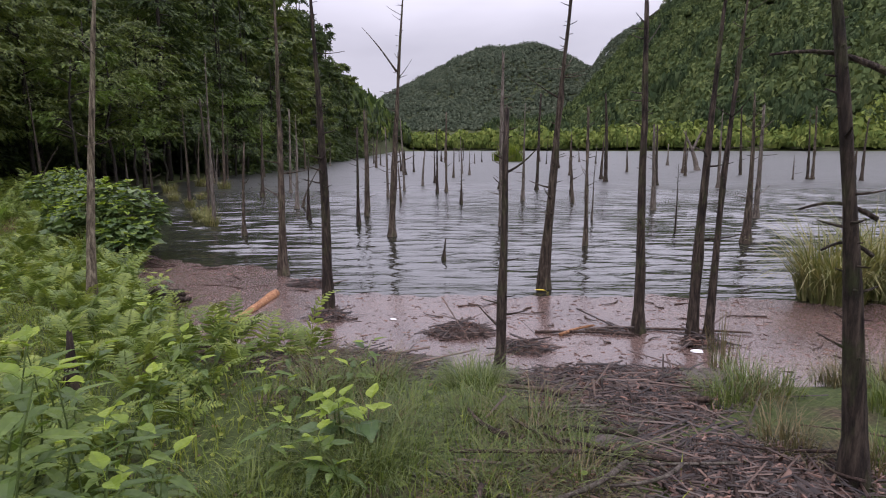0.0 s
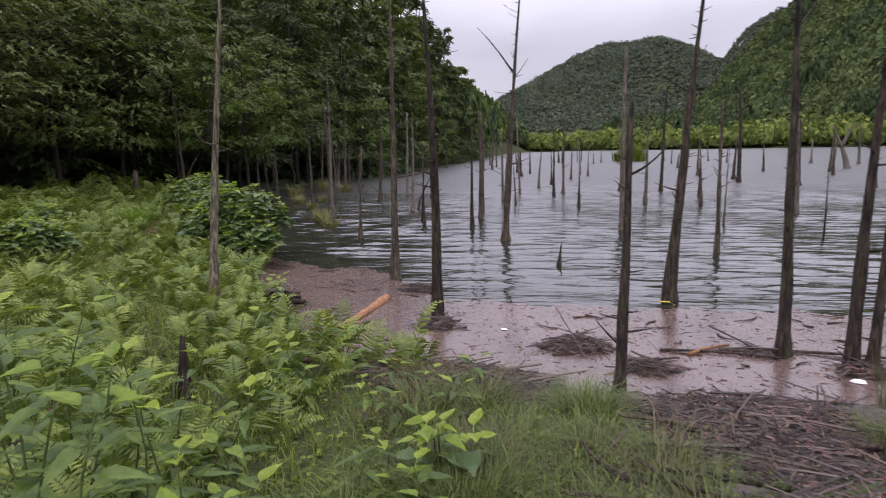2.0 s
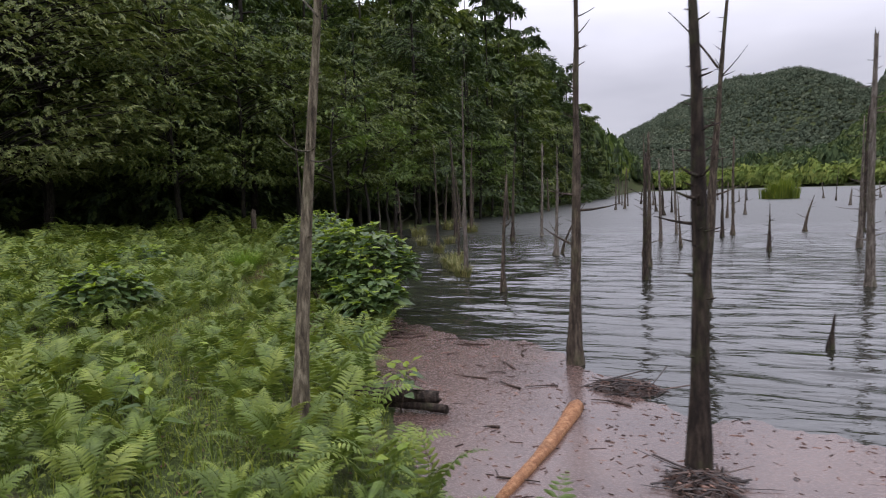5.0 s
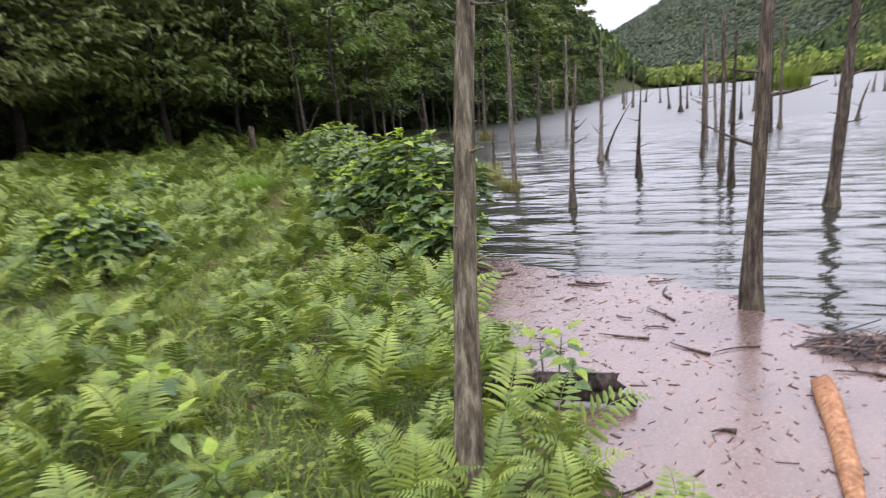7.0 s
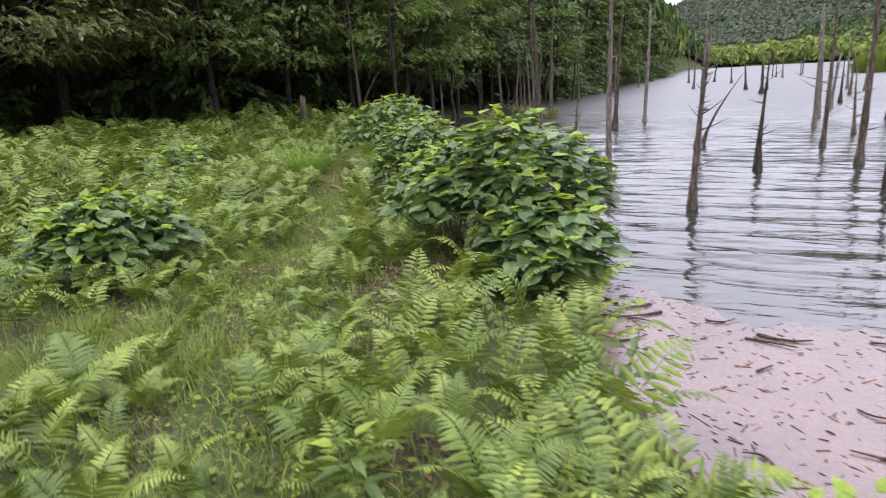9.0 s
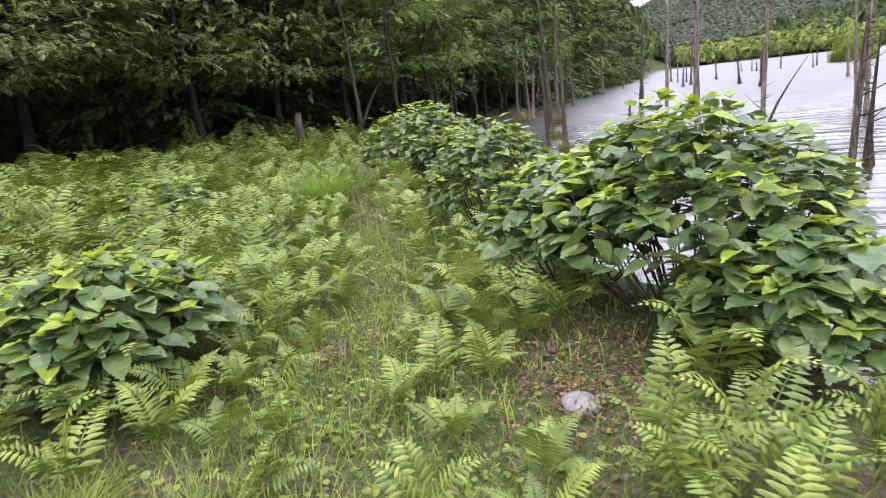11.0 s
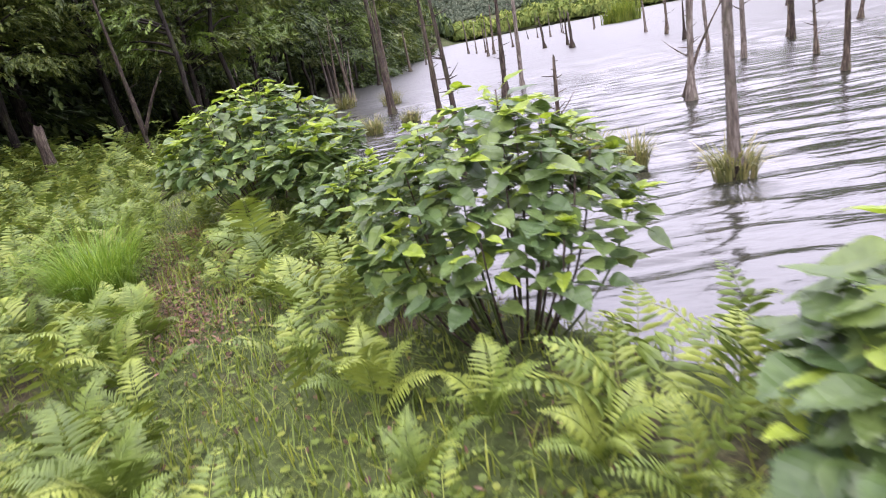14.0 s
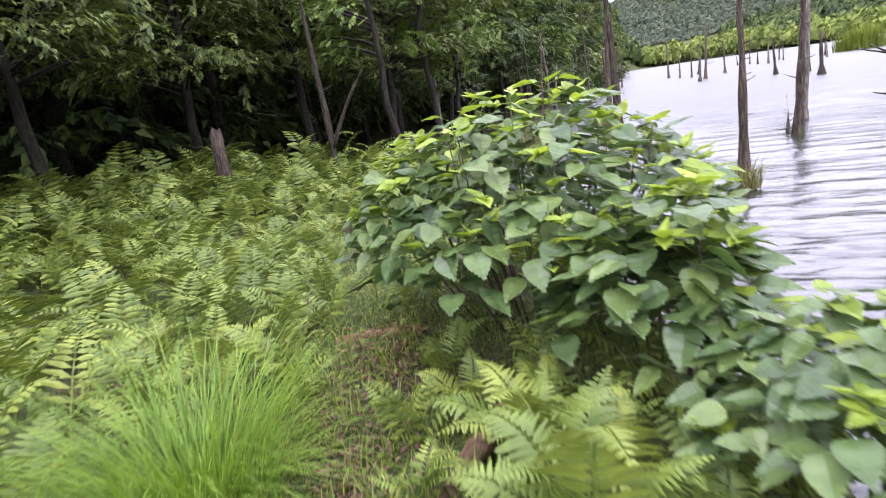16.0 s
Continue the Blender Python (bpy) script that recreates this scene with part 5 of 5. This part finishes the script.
tuft(-11.05, 14.78, 0.26, 0.76, 1400, M_TUFT, "bright green grass tussock beside the path", 1, 1.0, 0.006, None, 0.75)
tuft(-5.72, 10.05, 0.12, 0.36, 130, M_BANKGRASS, "loose green grass tuft beside the bare path", 5, 0.9, 0.007, None, 0.7)
tuft(4.95, 7.75, 0.38, 1.25, 620, M_REED, "tall clump of pale drooping reeds in the water", 2, 0.95, 0.02, 0.0, 0.85)
tuft(5.75, 8.0, 0.45, 1.4, 560, M_REED, "tall clump of pale drooping reeds in the water", 3, 0.9, 0.02, 0.0, 0.8)
tuft(2.3, 4.95, 0.10, 0.6, 45, M_DRYGRASS, "thin sheaf of dead reed stems at the waterline", 4, 0.25, 0.010, 0.0, 0.2)
for k, (gx_, gy_, r_, h_) in enumerate(((-5.93, 15.6, 0.16, 0.42), (-6.85, 17.2, 0.18, 0.5), (-6.5, 16.6, 0.12, 0.42), (-8.62, 20.9, 0.17, 0.42), (-7.02, 18.35, 0.14, 0.4),
                                        (-10.2, 23.3, 0.2, 0.5), (-10.7, 30.2, 0.3, 0.6), (-12.6, 32.3, 0.35, 0.7), (-9.5, 24.2, 0.2, 0.4), (-12.2, 27.5, 0.3, 0.7))):
    tuft(gx_, gy_, r_, h_, 240, M_REED, "grass tuft growing on a drowned root in the pond", 30 + k, 0.8, 0.014, 0.0, 0.75)
    lying("root_clump", (gx_, gy_, -0.15), (gx_ + 0.02, gy_, 0.16), r_ * 0.7, r_ * 0.55, M_BARK_DARK, "dark drowned root clump standing in the pond", "stump", 40 + k, 0.0, "drowned roots", 0.05)
for k in range(34):
    x, y = rf.uniform(-0.95, 0.75), rf.uniform(2.5, 4.5)
    tuft(x, y, 0.20, rf.uniform(0.20, 0.36), 190, M_BANKGRASS if k % 4 else M_DRYGRASS, "flattened green grass on the muddy bank", 50 + k, 1.5, 0.005, None, 0.9)
for k in range(34):
    x, y = rf.uniform(1.8, 4.2), rf.uniform(2.7, 4.7)
    tuft(x, y, 0.16, rf.uniform(0.2, 0.42), 120, M_DRYGRASS if k % 2 else M_BANKGRASS, "dry tangled grass on the wet bank", 80 + k, 1.0, 0.006, None, 0.8)

for k in range(26):
    a, q = rf.uniform(0, 6.28), math.sqrt(rf.uniform(0, 1))
    x, y = -7.5 + math.cos(a) * q * 0.75, 7.9 + math.sin(a) * q * 0.6
    tuft(x, y, 0.17, rf.uniform(0.14, 0.26), 130, M_GRASS, "short bright yellow-green grass among the ferns", 130 + k, 1.3, 0.006, None, 0.8)

# short grass, clover and litter over the trodden ground
rl = np.random.default_rng(101)
n_g = 70000
qx = np.concatenate([np.interp(np.linspace(0, 1, 34000), np.linspace(0, 1, len(PATH_X)), PATH_X) + rl.normal(0, 0.8, 34000), rl.uniform(-13, 0.5, n_g - 34000)])
qy = np.concatenate([np.interp(np.linspace(0, 1, 34000), np.linspace(0, 1, len(PATH_Y)), PATH_Y) + rl.normal(0, 0.8, 34000), rl.uniform(1.5, 17, n_g - 34000)])
dry = shore(qx, qy) > 0.08
qx, qy = qx[dry], qy[dry]
blade = np.array([(-0.028, 0, 0), (0.028, 0, 0), (0.02, 0.3, 0.55), (-0.02, 0.3, 0.55), (0, 0.85, 0.8)])
v, f = scattered(blade, np.array([(0, 1, 2), (0, 2, 3), (3, 2, 4)]), spin(rl.uniform(0, 6.28, len(qx)), rl.normal(0, 0.35, len(qx))), rl.uniform(0.05, 0.16, len(qx)), np.stack([qx, qy, height(qx, qy) - 0.005], -1))
tagged(new("short_grass", mesh_of("short_grass", v, f, M_GRASS)), "short bright grass covering the trodden path", "grass", kind="stuff")
round_leaf = np.array([(0, 0, 0), (0.5, 0.25, 0.1), (0.45, 0.8, 0.05), (0, 1, 0), (-0.45, 0.8, 0.05), (-0.5, 0.25, 0.1)])
sel = rl.permutation(len(qx))[:13000]
v, f = scattered(round_leaf, np.array([(0, 1, 2), (0, 2, 3), (0, 3, 4), (0, 4, 5)]), spin(rl.uniform(0, 6.28, len(sel)), rl.normal(0.1, 0.3, len(sel))), rl.uniform(0.015, 0.04, len(sel)),
                 np.stack([qx[sel] + 0.03, qy[sel], height(qx[sel], qy[sel]) + rl.uniform(0.005, 0.05, len(sel))], -1))
tagged(new("ground_cover", mesh_of("ground_cover", v, f, M_GRASS)), "small round-leaved ground cover on the path", "ground cover", kind="stuff")
sel = rl.permutation(len(qx))[:4500]
v, f = scattered(round_leaf, np.array([(0, 1, 2), (0, 2, 3), (0, 3, 4), (0, 4, 5)]), spin(rl.uniform(0, 6.28, len(sel)), rl.normal(0, 0.45, len(sel)), rl.normal(0, 0.3, len(sel))), np.stack([rl.uniform(0.008, 0.022, len(sel)), rl.uniform(0.02, 0.05, len(sel)), rl.uniform(0.02, 0.05, len(sel))], -1),
                 np.stack([qx[sel], qy[sel] + 0.02, height(qx[sel], qy[sel]) + 0.012], -1))
tagged(new("leaf_litter", mesh_of("leaf_litter", v, f, M_DEADLEAF)), "dead brown leaves scattered on the trodden path", "leaf litter", kind="stuff")

u = rl.uniform(0, 1, 5200)
lx = np.concatenate([np.interp(u[:3600], [0, 0.4, 0.75, 1], [-9.7, -10.4, -10.85, -11.1]) + rl.normal(0, 0.2, 3600), -6.32 + rl.normal(0, 0.26, 1600)])
ly = np.concatenate([np.interp(u[:3600], [0, 0.4, 0.75, 1], [13.6, 14.5, 15.4, 16.6]) + rl.normal(0, 0.15, 3600), 9.95 + rl.normal(0, 0.42, 1600)])
n_l = len(lx)
v, f = scattered(round_leaf, np.array([(0, 1, 2), (0, 2, 3), (0, 3, 4), (0, 4, 5)]), spin(rl.uniform(0, 6.28, n_l), rl.normal(0, 0.4, n_l), rl.normal(0, 0.3, n_l)), np.stack([rl.uniform(0.007, 0.02, n_l), rl.uniform(0.015, 0.04, n_l), rl.uniform(0.02, 0.05, n_l)], -1),
                 np.stack([lx, ly, height(lx, ly) + rl.uniform(0.015, 0.05, n_l)], -1))
tagged(new("leaf_litter", mesh_of("leaf_litter", v, f, M_DEADLEAF)), "thick brown leaf litter on bare patches of path", "leaf litter", kind="stuff")

# a yellow leaf by the leaning trunk's foot
yellow = new("yellow_leaf", leaf_mesh("yellow_leaf", 0.16, 0.09, 5, M_YELLOW, 0.2, 0.1, 77))
yellow.matrix_basis = pose(1.36, 8.25, 0.02, 4, 6, 70)
tagged(yellow, "single bright yellow leaf floating by a trunk foot", "leaf")

# low herbs along the near edge of the bank
for k in range(26):
    x, y = rf.uniform(-2.0, -0.55), rf.uniform(2.0, 4.6)
    if path_gap(x, y) > 0.12:
        herb(x, y, rf.uniform(0.16, 0.34), 4, 700 + k, "low green herb with pointed leaves on the bank", (rf.uniform(-0.08, 0.08), rf.uniform(-0.08, 0.08)))
